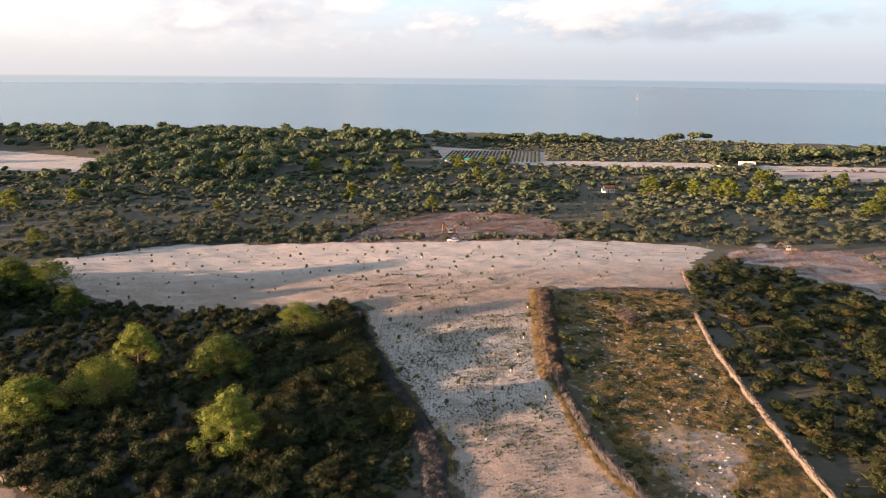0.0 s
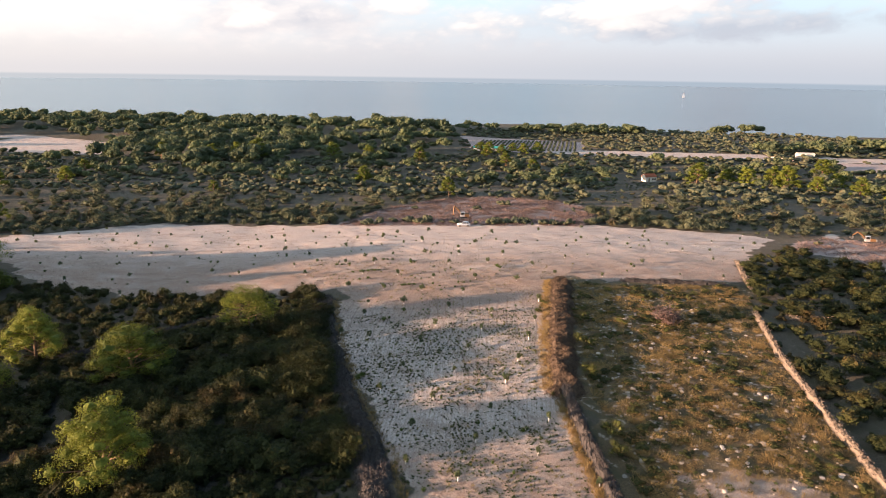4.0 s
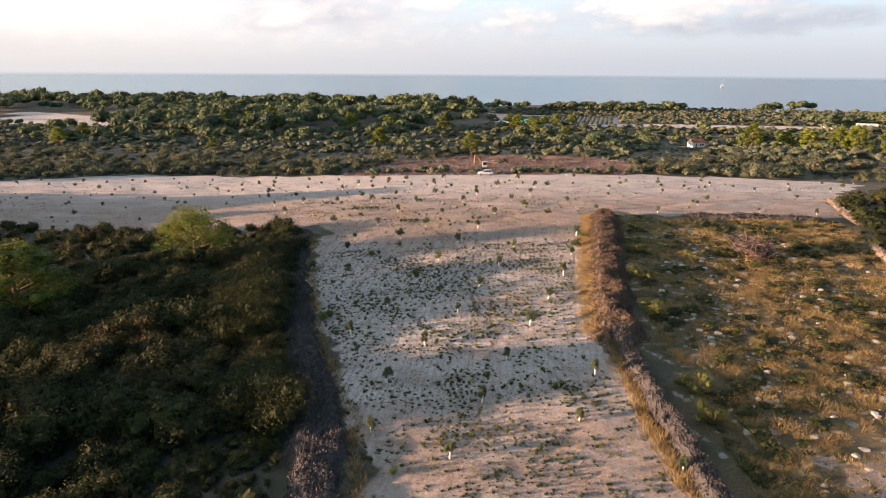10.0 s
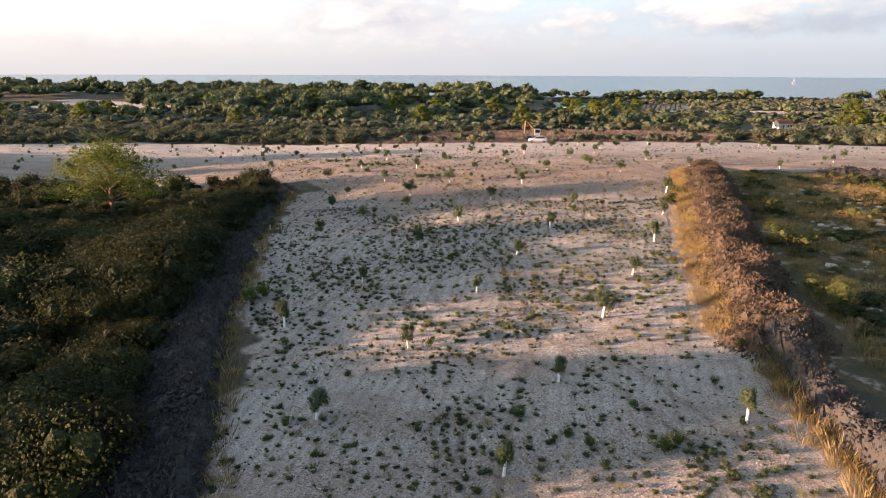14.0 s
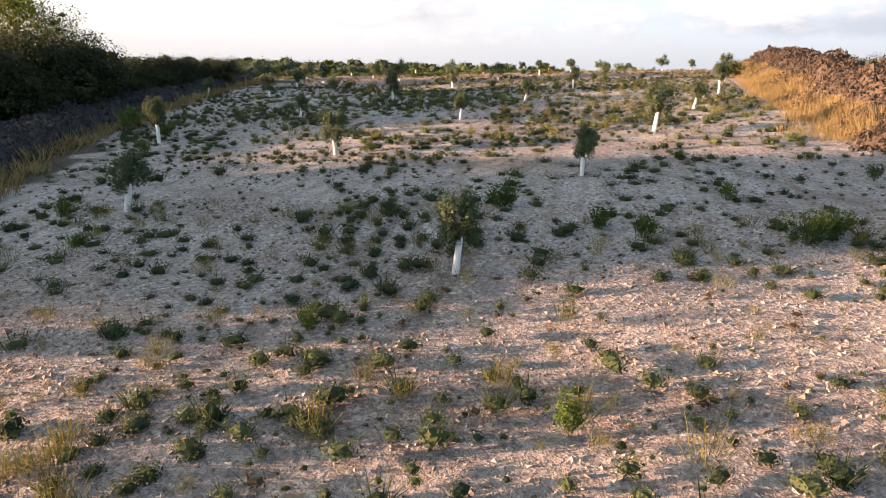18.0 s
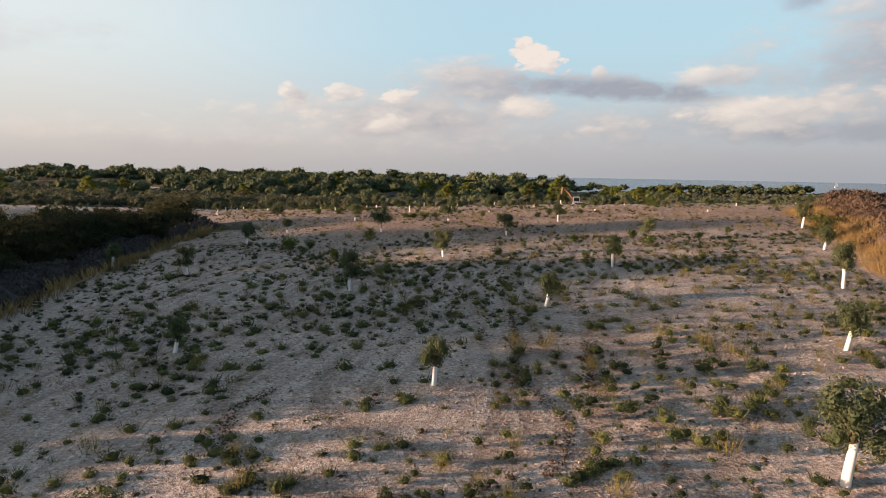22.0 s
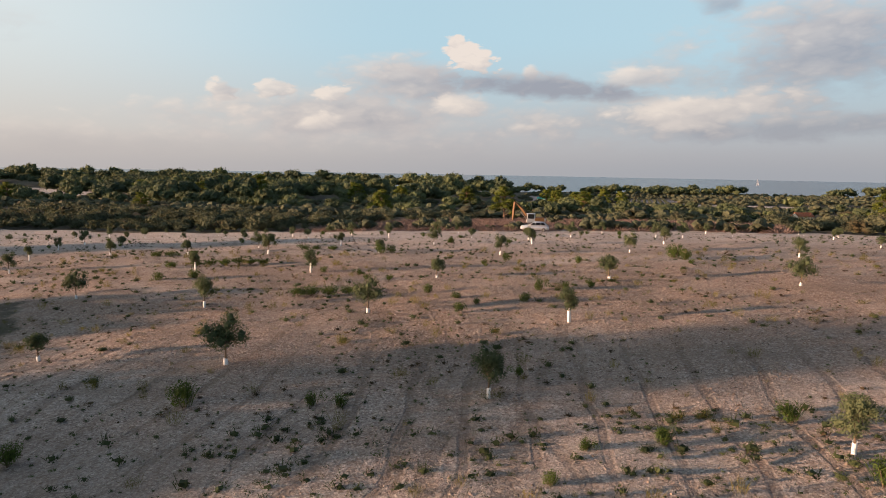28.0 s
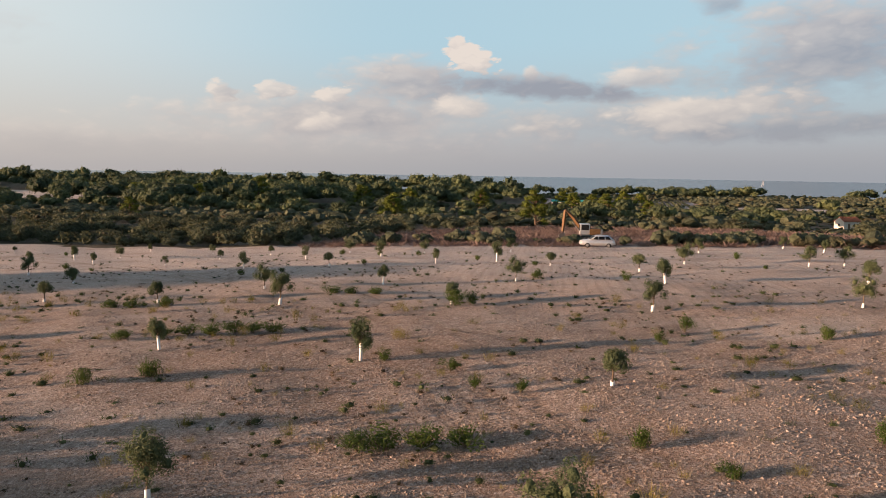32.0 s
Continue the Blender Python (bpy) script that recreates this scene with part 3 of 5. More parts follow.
def blades(count, radius, tall, lean, width, gen_=None):
    """Upright grass or twig blades from one root area."""
    g = gen_ or rng
    ang, rad = g.random(count) * 6.283, radius * np.sqrt(g.random(count))
    root = np.stack([rad * np.cos(ang), rad * np.sin(ang), np.zeros(count) - 0.03], 1)
    out = np.stack([np.cos(ang), np.sin(ang), np.zeros(count)], 1) * (rad / max(radius, 1e-6) * lean)[:, None] + g.normal(size=(count, 3)) * (lean * 0.4, lean * 0.4, 0)
    h = (tall * (0.5 + 0.6 * g.random(count)))[:, None]
    tip = root + out * h + h * (0, 0, 1)
    mid = root * 0.45 + tip * 0.55 + h * 0.06 * (0, 0, 1)
    t = g.random(count) * 6.283
    side = np.stack([np.cos(t), np.sin(t), np.zeros(count)], 1) * width
    return np.stack([root - side * 0.5, mid + side, tip, mid - side], 1)


def chip_shape(seed):
    """A small stone chip: a box with pushed corners."""
    g = np.random.default_rng(seed)
    c = np.array([(x, y, z) for x in (-1, 1) for y in (-1, 1) for z in (-1, 1)], float) * 0.42 + g.normal(size=(8, 3)) * 0.12
    m, _ = np.linalg.qr(g.normal(size=(3, 3)))
    c = c @ (m * np.sign(np.linalg.det(m)))
    f = [(0, 1, 3, 2), (4, 6, 7, 5), (0, 4, 5, 1), (2, 3, 7, 6), (0, 2, 6, 4), (1, 5, 7, 3)]
    return c, np.array([t for q in f for t in ((q[0], q[1], q[2]), (q[0], q[2], q[3]))])


def stone_shape(seed):
    """An irregular stone about 1 across: a cube with pushed corners and split faces."""
    g = np.random.default_rng(seed)
    c = np.array([(x, y, z) for x in (-1, 1) for y in (-1, 1) for z in (-1, 1)], float) * 0.36 + g.normal(size=(8, 3)) * 0.09
    f = [(0, 1, 3, 2), (4, 6, 7, 5), (0, 4, 5, 1), (2, 3, 7, 6), (0, 2, 6, 4), (1, 5, 7, 3)]
    verts, faces = list(c), []
    for q in f:
        m = c[list(q)].mean(0)
        verts.append(m * (1.25 + 0.25 * g.random()))
        k = len(verts) - 1
        faces += [(q[j], q[(j + 1) % 4], k) for j in range(4)]
    return np.array(verts), np.array(faces)


def scatter(shapes, places, turns, sizes, picks, tints=None):
    """Joins copies of quad lists (n, 4, 3) at places into arrays of corners, faces and tints."""
    out, tint = [], []
    for k, q in enumerate(shapes):
        sel = np.nonzero(picks == k)[0]
        if not len(sel):
            continue
        c, s = np.cos(turns[sel]), np.sin(turns[sel])
        x, y = q[..., 0].ravel(), q[..., 1].ravel()
        sc = sizes[sel]
        if sc.ndim == 1:
            sc = np.repeat(sc[:, None], 3, 1)
        px = (c[:, None] * x - s[:, None] * y) * sc[:, :1] + places[sel, 0:1]
        py = (s[:, None] * x + c[:, None] * y) * sc[:, 1:2] + places[sel, 1:2]
        pz = q[..., 2].ravel()[None] * sc[:, 2:3] + places[sel, 2:3]
        out.append(np.stack([px, py, pz], -1).reshape(-1, 3))
        if tints is not None:
            tint.append(np.repeat(tints[sel], len(x)))
    v = np.concatenate(out)
    return v, np.arange(len(v)).reshape(-1, 4), (np.concatenate(tint) if tints is not None else None)


def stones_mesh(name, shapes, places, sizes, mat):
    """Many stones joined: (n, 3) places and sizes, each turned at random."""
    vs, fs, base = [], [], 0
    picks = rng.integers(0, len(shapes), len(places))
    for k, (v, f) in enumerate(shapes):
        sel = np.nonzero(picks == k)[0]
        if not len(sel):
            continue
        a = rng.random(len(sel)) * 6.283
        c, s = np.cos(a)[:, None], np.sin(a)[:, None]
        sc = sizes[sel]
        x = (c * v[:, 0] - s * v[:, 1]) * sc[:, :1] + places[sel, 0:1]
        y = (s * v[:, 0] + c * v[:, 1]) * sc[:, 1:2] + places[sel, 1:2]
        z = v[:, 2] * sc[:, 2:3] + places[sel, 2:3]
        vs.append(np.stack([x, y, z], -1).reshape(-1, 3))
        fs.append((f[None] + (np.arange(len(sel)) * len(v))[:, None, None] + base).reshape(-1, 3))
        base += len(sel) * len(v)
    return mesh_from(name, np.concatenate(vs), np.concatenate(fs), mat)


def flake_shape(seed):
    """A broken flake of stone lying on the ground: an uneven four-sided tip."""
    g = np.random.default_rng(seed)
    a = np.arange(4) * 1.571 + g.normal(size=4) * 0.25
    r = 0.5 * (0.75 + 0.5 * g.random(4))
    base = np.stack([r * np.cos(a), 0.75 * r * np.sin(a), -0.12 + 0.10 * g.normal(size=4)], 1)
    tip = np.array((0.30 * g.normal(), 0.20 * g.normal(), 0.34 + 0.12 * g.random()))
    return np.vstack([base, tip]), np.array([(0, 1, 4), (1, 2, 4), (2, 3, 4), (3, 0, 4)])


STONES = [stone_shape(k) for k in range(6)]
FLAKES = [flake_shape(50 + k) for k in range(12)]
CHIPS = [chip_shape(30 + k) for k in range(6)]


def part(name, me, parent, label="", m=None):
    ob = new(name, me)
    ob.parent = parent
    if m is not None:
        ob.matrix_basis = m
    if label:
        ob["label"] = label
    return ob


def bm_mesh(name, bm, mat, smooth=False):
    me = bpy.data.meshes.new(name)
    bm.normal_update()
    bm.to_mesh(me)
    bm.free()
    me.materials.append(mat)
    if smooth:
        for p in me.polygons:
            p.use_smooth = True
    return me


def tube(points, radii, sides=7):
    """A tapered limb along points."""
    bm = bmesh.new()
    rings = []
    for k, (p, r) in enumerate(zip(points, radii)):
        p = Vector(p)
        way = (Vector(points[min(k + 1, len(points) - 1)]) - Vector(points[max(k - 1, 0)])).normalized()
        q = way.to_track_quat("Z", "Y")
        rings.append([bm.verts.new(p + q @ Vector((r * math.cos(a), r * math.sin(a), 0))) for a in (6.2832 * j / sides for j in range(sides))])
    for a, b in zip(rings, rings[1:]):
        for j in range(sides):
            bm.faces.new((a[j], a[(j + 1) % sides], b[(j + 1) % sides], b[j]))
    bm.faces.new(rings[0][::-1])
    bm.faces.new(rings[-1])
    return bm


def join_bm(list_of):
    out = bmesh.new()
    for b in list_of:
        me = bpy.data.meshes.new("piece")
        b.to_mesh(me)
        b.free()
        out.from_mesh(me)
        bpy.data.meshes.remove(me)
    return out


def box(size, at=(0, 0, 0), bevel=0.0, turn=None):
    bm = bmesh.new()
    bmesh.ops.create_cube(bm, size=1.0)
    bmesh.ops.scale(bm, vec=size, verts=bm.verts)
    if bevel:
        bmesh.ops.bevel(bm, geom=bm.edges[:], offset=bevel, segments=2, affect="EDGES", profile=0.6)
    if turn is not None:
        bmesh.ops.transform(bm, matrix=turn, verts=bm.verts)
    bmesh.ops.translate(bm, vec=at, verts=bm.verts)
    return bm


def along(line, step):
    """Points and side vectors at even steps along a line."""
    out = []
    for (x0, y0), (x1, y1) in zip(line, line[1:]):
        d = math.hypot(x1 - x0, y1 - y0)
        for k in range(max(1, int(d / step))):
            f = k / max(1, int(d / step))
            out.append((x0 + (x1 - x0) * f, y0 + (y1 - y0) * f, (y1 - y0) / d, -(x1 - x0) / d))
    return np.array(out)

# ---- pines ----


def pine_crown(seed, tall, spread, clumps, leaves, size, base=0.30):
    g = np.random.default_rng(seed)
    out, limbs = [], []
    for k in range(clumps):
        f = (k + 0.5) / clumps
        zz = tall * (base + (0.96 - base) * f)
        rr = spread * (1.0 - 0.78 * f ** 1.7) * (0.25 + 0.75 * math.sqrt(g.random()))
        a = k * 2.4 + g.random() * 0.8
        c = np.array((rr * math.cos(a), rr * math.sin(a), zz + g.normal() * 0.05 * tall))
        w = spread * ((0.20 + 0.13 * g.random()) if clumps > 20 else (0.34 + 0.16 * g.random()))
        out.append(leaf_shell(c, (w, w, w * 0.62), leaves, size, 0.4, 1.1, g))
        core = 0.72 if clumps < 40 else 0.58 if base < 0.3 else 0.22
        out.append(lump(c, (w * core, w * core, w * core * 0.6), g, 2))
        limbs.append(c)
    return np.concatenate(out), limbs


def build_pine(seed, tall, spread, clumps=52, leaves=130, size=0.10, base=0.30):
    quads, limbs = pine_crown(seed, tall, spread, clumps, leaves, size, base)
    root = new("pine_tree")
    lean = 0.04 * tall * math.sin(seed)
    pts = [(0, 0, -0.4), (lean * 0.3, 0, tall * 0.25), (lean, 0.1, tall * 0.55), (lean, 0, tall * 0.9)]
    part("trunk", bm_mesh("pine_trunk", tube(pts, [0.035 * tall, 0.027 * tall, 0.018 * tall, 0.005 * tall], 9), M_PINEBARK, True), root)
    pieces = []
    for c in limbs[::2]:
        s = Vector((lean * 0.6, 0, max(c[2] - 0.16 * tall, 0.15 * tall)))
        pieces.append(tube([s, (s + Vector(c)) / 2 + Vector((0, 0, 0.1)), c], [0.012 * tall, 0.008 * tall, 0.003 * tall], 5))
    part("branching", bm_mesh("pine_limbs", join_bm(pieces), M_PINEBARK, True), root)["kind"] = "stuff"
    part("crown", mesh_from("pine_crown", quads.reshape(-1, 3), np.arange(len(quads) * 4).reshape(-1, 4), M_PINE), root)
    return tagged(root, "yellow-green Aleppo pine with a rounded clumpy crown above dark scrub", "tree", "pines in the scrub")


def place(x, y, z=0.0, turn=0.0, scale=1.0):
    return pose(x, y, ground_z(x, y) + z, 0, 0, turn) @ Matrix.Scale(scale, 4)


PINES = [build_pine(1, 8.0, 4.6, 56, 330, 0.085, 0.24), build_pine(2, 7.5, 5.0, 56, 330, 0.085, 0.24), build_pine(3, 8.2, 5.2, 52, 320, 0.080, 0.42)]
FAR_PINES = [build_pine(4, 7.0, 3.6, 36, 130, 0.13, 0.22), build_pine(5, 6.5, 3.5, 36, 130, 0.13, 0.18), build_pine(6, 7.5, 3.2, 36, 130, 0.13, 0.24)]
NEAR_PINES = [(-34, 100.5, 1.2), (-43, 124.5, 1.15), (-31.5, 143, 1.0), (-61, 129, 1.05), (-70, 107, 1.2), (-60, 113, 1.1), (-89, 157, 0.85), (-109, 168, 1.45), (-100, 169, 1.2), (-124, 166, 1.4),
              (10, 481, 1.2), (21, 427, 1.2), (36, 417, 1.0), (46, 515, 1.1), (111, 366, 1.6), (135, 368, 1.45), (148, 353, 1.8), (143, 359, 1.5), (193, 416, 1.5), (158, 346, 1.2), (165, 324, 1.25), (174, 314, 1.1),
              (187, 297, 1.2), (194, 301, 1.1), (241, 413, 1.3), (-128, 437, 2.0), (-141, 441, 1.4), (-155, 435, 1.4), (-48, 350, 1.25), (-5, 300, 1.1), (-188, 294, 1.4), (-176, 323, 1.1), (-186, 355, 1.1), (-140, 230, 0.9),
              (177, 367, 1.2), (-187, 438, 1.3), (-85, 455, 1.5), (-62, 452, 1.4), (-30, 440, 1.3), (128, 375, 1.2), (214, 370, 1.0), (232, 360, 1.0), (6, 500, 1.2), (20, 492, 1.1), (34, 486, 1.2), (12, 512, 1.1), (28, 512, 1.0), (-100, 300, 0.7)]
for k, (x, y, s) in enumerate(NEAR_PINES):
    m = place(x, y, 0, 137.5 * k, s)
    src = PINES[k % 3] if k < 10 else FAR_PINES[k % 3]
    if (x, y) == (-31.5, 143):
        m = m @ Matrix.Diagonal((1.0, 1.0, 0.92, 1.0))
    if k < 3 or 10 <= k < 13:
        src.matrix_basis = m
    else:
        ob = copy_thing(src, pose(0, 0, 0))
        ob.matrix_basis = m

# ---- far woods and scrub ----


def dome_shape(seed, lumps, leaves, size, wide, low, high, fat=0.52, core=1.0):
    """A rounded leafy crown: lumps that overlap over a dome, with small leaves standing out of them."""
    g = np.random.default_rng(seed)
    mid, half = (low + high) / 2, (high - low) / 2
    out = [lump((0, 0, mid), (wide * 0.7, wide * 0.7, half * 0.8), g, 2)]
    for k in range(lumps):
        a, f = k * 2.4 + 0.7 * g.random(), (k + 0.5) / lumps
        up = 1.0 - 1.25 * f
        r = math.sqrt(max(0.0, 1 - up * up))
        c = np.array((0.66 * wide * r * math.cos(a), 0.66 * wide * r * math.sin(a), mid + 0.62 * half * up + 0.06 * half * g.normal()))
        w = wide * fat * (0.75 + 0.5 * g.random())
        h = min(w, half) * 0.85
        out += [leaf_shell(c, (w, w, h), leaves, size, 0.3, 1.0, g), lump(c, (w * core, w * core, h * core), g, 2)]
    return np.concatenate(out)


far_pine_shapes = [dome_shape(40 + k, 10, 34, 0.034, 0.40 + 0.045 * k, 0.26, 1.0 - 0.05 * k, 0.42, 0.72) for k in range(6)]
bush_shapes = [dome_shape(60 + k, 4, 18, 0.040, 0.52, 0.0, 0.72, 0.62) for k in range(6)]
far_bush_shapes = [dome_shape(70 + k, 2, 16, 0.045, 0.52, 0.0, 0.72, 0.66) for k in range(6)]
mid_bush_shapes = [dome_shape(100 + k, 7, 56, 0.038, 0.50, 0.0, 0.78, 0.44, 0.52) for k in range(8)]
fine_bush_shapes = [dome_shape(80 + k, 7, 110, 0.029, 0.50, 0.0, 0.85, 0.46, 0.48) for k in range(8)]


def bush_shape(seed, clumps, leaves, size, cuts, radius=0.36, core=0.84):
    """A bush about 1 across of several leafy clumps."""
    g = np.random.default_rng(seed)
    out = []
    for _ in range(clumps):
        c = (0.30 * np.clip(g.normal(), -1.2, 1.2), 0.30 * np.clip(g.normal(), -1.2, 1.2), 0.20 + 0.42 * g.random())
        r = radius * (0.75 + 0.5 * g.random())
        out += [leaf_shell(c, (r, r, r * 0.85), leaves, size, 0.25, 1.0, g), lump(c, (r * core, r * core, r * core * 0.86), g, cuts)]
    return np.concatenate(out)


near_bush_shapes = [bush_shape(90 + k, 10, 350, 0.0135, 2, 0.26, 0.42) for k in range(6)]


def random_in(poly, count):
    p = np.array(poly, float)
    lo, hi = p.min(0), p.max(0)
    out = np.zeros((0, 2))
    while len(out) < count:
        q = lo + rng.random((count * 2, 2)) * (hi - lo)
        out = np.concatenate([out, q[inside(poly, q[:, 0], q[:, 1])]])
    return out[:count]


def clumpy(p, size, keep, off=0.0):
    """Keeps points where a slow pattern is high, so that thickets and gaps form."""
    v = np.sin(p[:, 0] / size + 1.3 * np.sin(p[:, 1] / size * 0.8 + off)) * np.sin(p[:, 1] / size * 1.1 + off + 0.9 * np.sin(p[:, 0] / size * 0.6))
    return p[(v * 0.5 + 0.5 + 0.35 * rng.normal(size=len(p))) > keep]


def outside_all(p, polys):
    keep = np.ones(len(p), bool)
    for q in polys:
        keep &= ~inside(q, p[:, 0], p[:, 1])
    return p[keep]


def greenery(name, shapes, xy, lo, hi, mat, label, category, flat=(0.8, 1.1), tint_bias=0.0, sink=0.04, each=None):
    n = len(xy)
    s = lo + (hi - lo) * rng.random(n) ** 1.5 if each is None else each
    size = np.stack([s, s, s * (flat[0] + (flat[1] - flat[0]) * rng.random(n))], 1)
    z = height(xy[:, 0], xy[:, 1]) - sink * s
    v, q, t = scatter(shapes, np.c_[xy, z], rng.random(n) * 6.283, size, rng.integers(0, len(shapes), n), np.clip(rng.random(n) ** 1.6 + tint_bias, 0, 1))
    return tagged(new(name, mesh_from(name, v, q, mat, t)), label, category, kind="stuff")


OPEN = [FIELD, PLOT, CLEARED, CLEARED_EAST, ROAD, *FAR_FIELDS, *FAR_RED]
WEST_WOOD = [(-560, 700), (-420, 545), (-330, 545), (-250, 520), (-225, 440), (-208, 400), (-113, 398), (-108, 470), (-37, 468), (-16, 525), (-14, 620), (-30, 650), (-40, 770), (-300, 810), (-640, 800)]
wood = outside_all(np.concatenate([clumpy(random_in(WEST_WOOD, 1100), 20.0, 0.22), random_in([(-640, 800), (-720, 480), (-385, 430), (-385, 570), (-560, 700)], 240)]), OPEN)
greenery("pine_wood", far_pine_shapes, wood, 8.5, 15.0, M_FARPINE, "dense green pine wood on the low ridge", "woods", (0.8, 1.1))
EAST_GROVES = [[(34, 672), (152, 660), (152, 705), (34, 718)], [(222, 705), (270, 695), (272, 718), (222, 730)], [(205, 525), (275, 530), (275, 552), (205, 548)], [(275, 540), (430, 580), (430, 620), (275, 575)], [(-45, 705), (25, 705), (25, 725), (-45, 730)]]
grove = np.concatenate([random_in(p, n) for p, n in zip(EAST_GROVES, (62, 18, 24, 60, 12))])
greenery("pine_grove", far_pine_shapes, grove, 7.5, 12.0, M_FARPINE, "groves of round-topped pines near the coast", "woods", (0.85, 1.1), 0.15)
HUT_SIGHT = [(36, 262), (58, 262), (106, 380), (100, 398), (82, 392)]
BELT = [(-330, 440), (-200, 215), (-125, 203), (-94, 232), (75, 228), (100, 245), (215, 225), (430, 600), (300, 690), (160, 735), (-10, 735), (-10, 480), (-220, 440)]
belt = outside_all(clumpy(random_in(BELT, 9200), 9.0, 0.12), [*OPEN, HUT_SIGHT])
far_belt = belt[:, 1] > 300
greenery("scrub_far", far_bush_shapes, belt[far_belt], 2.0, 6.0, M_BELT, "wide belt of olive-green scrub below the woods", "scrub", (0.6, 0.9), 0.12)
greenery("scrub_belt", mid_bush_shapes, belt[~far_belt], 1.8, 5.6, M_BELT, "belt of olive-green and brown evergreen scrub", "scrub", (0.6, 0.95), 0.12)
sight = random_in(HUT_SIGHT, 170)
greenery("scrub_by_hut", far_bush_shapes, sight[np.hypot(sight[:, 0] - 93, sight[:, 1] - 386) > 7], 1.0, 2.0, M_BELT, "low scrub in front of the small house", "scrub", (0.5, 0.8), 0.05)
gap_fill = outside_all(random_in([(78, 232), (90, 225), (103, 226), (108, 233), (140, 222), (215, 238), (215, 262), (100, 262), (70, 240)], 230), OPEN)
greenery("scrub_beside_track", mid_bush_shapes, gap_fill, 1.4, 4.2, M_BELT, "olive-green scrub beside the dirt track", "scrub", (0.6, 0.95), 0.1)
front = outside_all(random_in([(-127, 206), (-96, 234), (75, 231), (84, 240), (60, 266), (-90, 266), (-152, 228)], 900), OPEN)
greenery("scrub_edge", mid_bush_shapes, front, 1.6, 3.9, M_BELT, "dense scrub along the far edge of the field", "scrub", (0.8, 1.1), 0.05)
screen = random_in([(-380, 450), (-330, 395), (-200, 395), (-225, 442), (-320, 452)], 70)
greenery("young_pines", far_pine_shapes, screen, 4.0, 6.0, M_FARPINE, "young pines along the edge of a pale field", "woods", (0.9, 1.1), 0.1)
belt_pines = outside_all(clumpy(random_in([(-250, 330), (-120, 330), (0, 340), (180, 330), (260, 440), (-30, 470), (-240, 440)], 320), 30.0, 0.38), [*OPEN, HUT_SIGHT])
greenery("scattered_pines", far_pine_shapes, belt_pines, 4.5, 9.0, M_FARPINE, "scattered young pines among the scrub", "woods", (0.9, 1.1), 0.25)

# the scrub block beside the field, and the slope beyond the east wall
GAPS = ((86.0, 100.8, 0.5), (110.0, 118.2, 2.5), (133.0, 138.8, -2.0), (145.4, 149.5, 0.0), (149.5, 156.3, -11.0), (156.3, 163.5, -4.0))   # strips along the light with low growth: from, to, where the light lands


def across_light(xy):
    return math.sin(SUN_AZ) * xy[:, 0] - math.cos(SUN_AZ) * xy[:, 1]


def lowered(xy, lo, hi):
    """Heights of the scrub: low in the strips that let the sun through to the field, tall between them."""
    across = across_light(xy)
    s = lo + (hi - lo) * rng.random(len(xy)) ** 1.3
    near_wall = (xy[:, 0] > -30) & (across < 133)
    s = np.where(near_wall & (across > 101.4), np.maximum(s, 0.7 * hi) * 1.22, s)
    for a, b, x0 in GAPS:
        room = 0.090 * (x0 - xy[:, 0]) + height(np.full(len(xy), x0), xy[:, 1]) - height(xy[:, 0], xy[:, 1])
        lane = (across > a - 0.6) & (across < b + 0.6)
        s = np.where(lane, np.minimum(s, np.clip(0.9 * room, 0.45, 9)), s)
        s = np.where(lane & (xy[:, 0] > -27), np.clip(1.35 * room * (0.4 + 0.8 * rng.random(len(xy))), 0.45, 3.6), s)
    s = np.where(across > 140.0, s * 0.72, s)
    return s


def lane_height(x, y, s):
    """The same limit for one bush of its own."""
    a = float(across_light(np.array([(x, y)]))[0])
    for lo, hi, x0 in GAPS:
        if lo - 1 < a < hi + 1:
            s = min(s, max(0.6, 1.2 * (0.090 * (x0 - x) + ground_z(x0, y) - ground_z(x, y))))
    return s


BLOCK = [(-23, 160.5), (-45, 159.5), (-64, 159.5), (-88, 164), (-124, 192), (-140, 196), (-122, 160), (-62, 84), (-8, 84), (-5, 103), (-12, 121), (-19, 140)]
block = outside_all(clumpy(random_in(BLOCK, 2500), 6.0, 0.10, 1.0), [PALE_CORNER, [(-62, 127), (-36, 152), (-34, 150), (-60, 125)]])
hedge = along([(-23.5, 162), (-19.5, 139), (-13.0, 121), (-6.8, 106), (-5.2, 97), (-4.2, 90)], 0.36)[:, :2]
hedge = hedge - np.abs(rng.normal(size=(len(hedge), 1))) * 2.6 * np.array((1.0, 0.0)) + rng.normal(size=hedge.shape) * 0.4
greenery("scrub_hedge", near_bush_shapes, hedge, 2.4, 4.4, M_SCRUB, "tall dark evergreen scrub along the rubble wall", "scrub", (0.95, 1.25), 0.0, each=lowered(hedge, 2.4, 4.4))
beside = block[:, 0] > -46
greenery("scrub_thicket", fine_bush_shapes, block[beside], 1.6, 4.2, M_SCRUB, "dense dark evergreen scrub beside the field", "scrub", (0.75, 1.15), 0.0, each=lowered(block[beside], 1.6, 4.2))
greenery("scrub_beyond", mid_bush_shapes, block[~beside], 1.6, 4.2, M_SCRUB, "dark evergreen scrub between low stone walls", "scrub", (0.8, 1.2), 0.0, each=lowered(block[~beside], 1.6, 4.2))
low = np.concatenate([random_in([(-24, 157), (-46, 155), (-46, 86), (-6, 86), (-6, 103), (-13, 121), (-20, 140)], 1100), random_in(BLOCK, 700)])
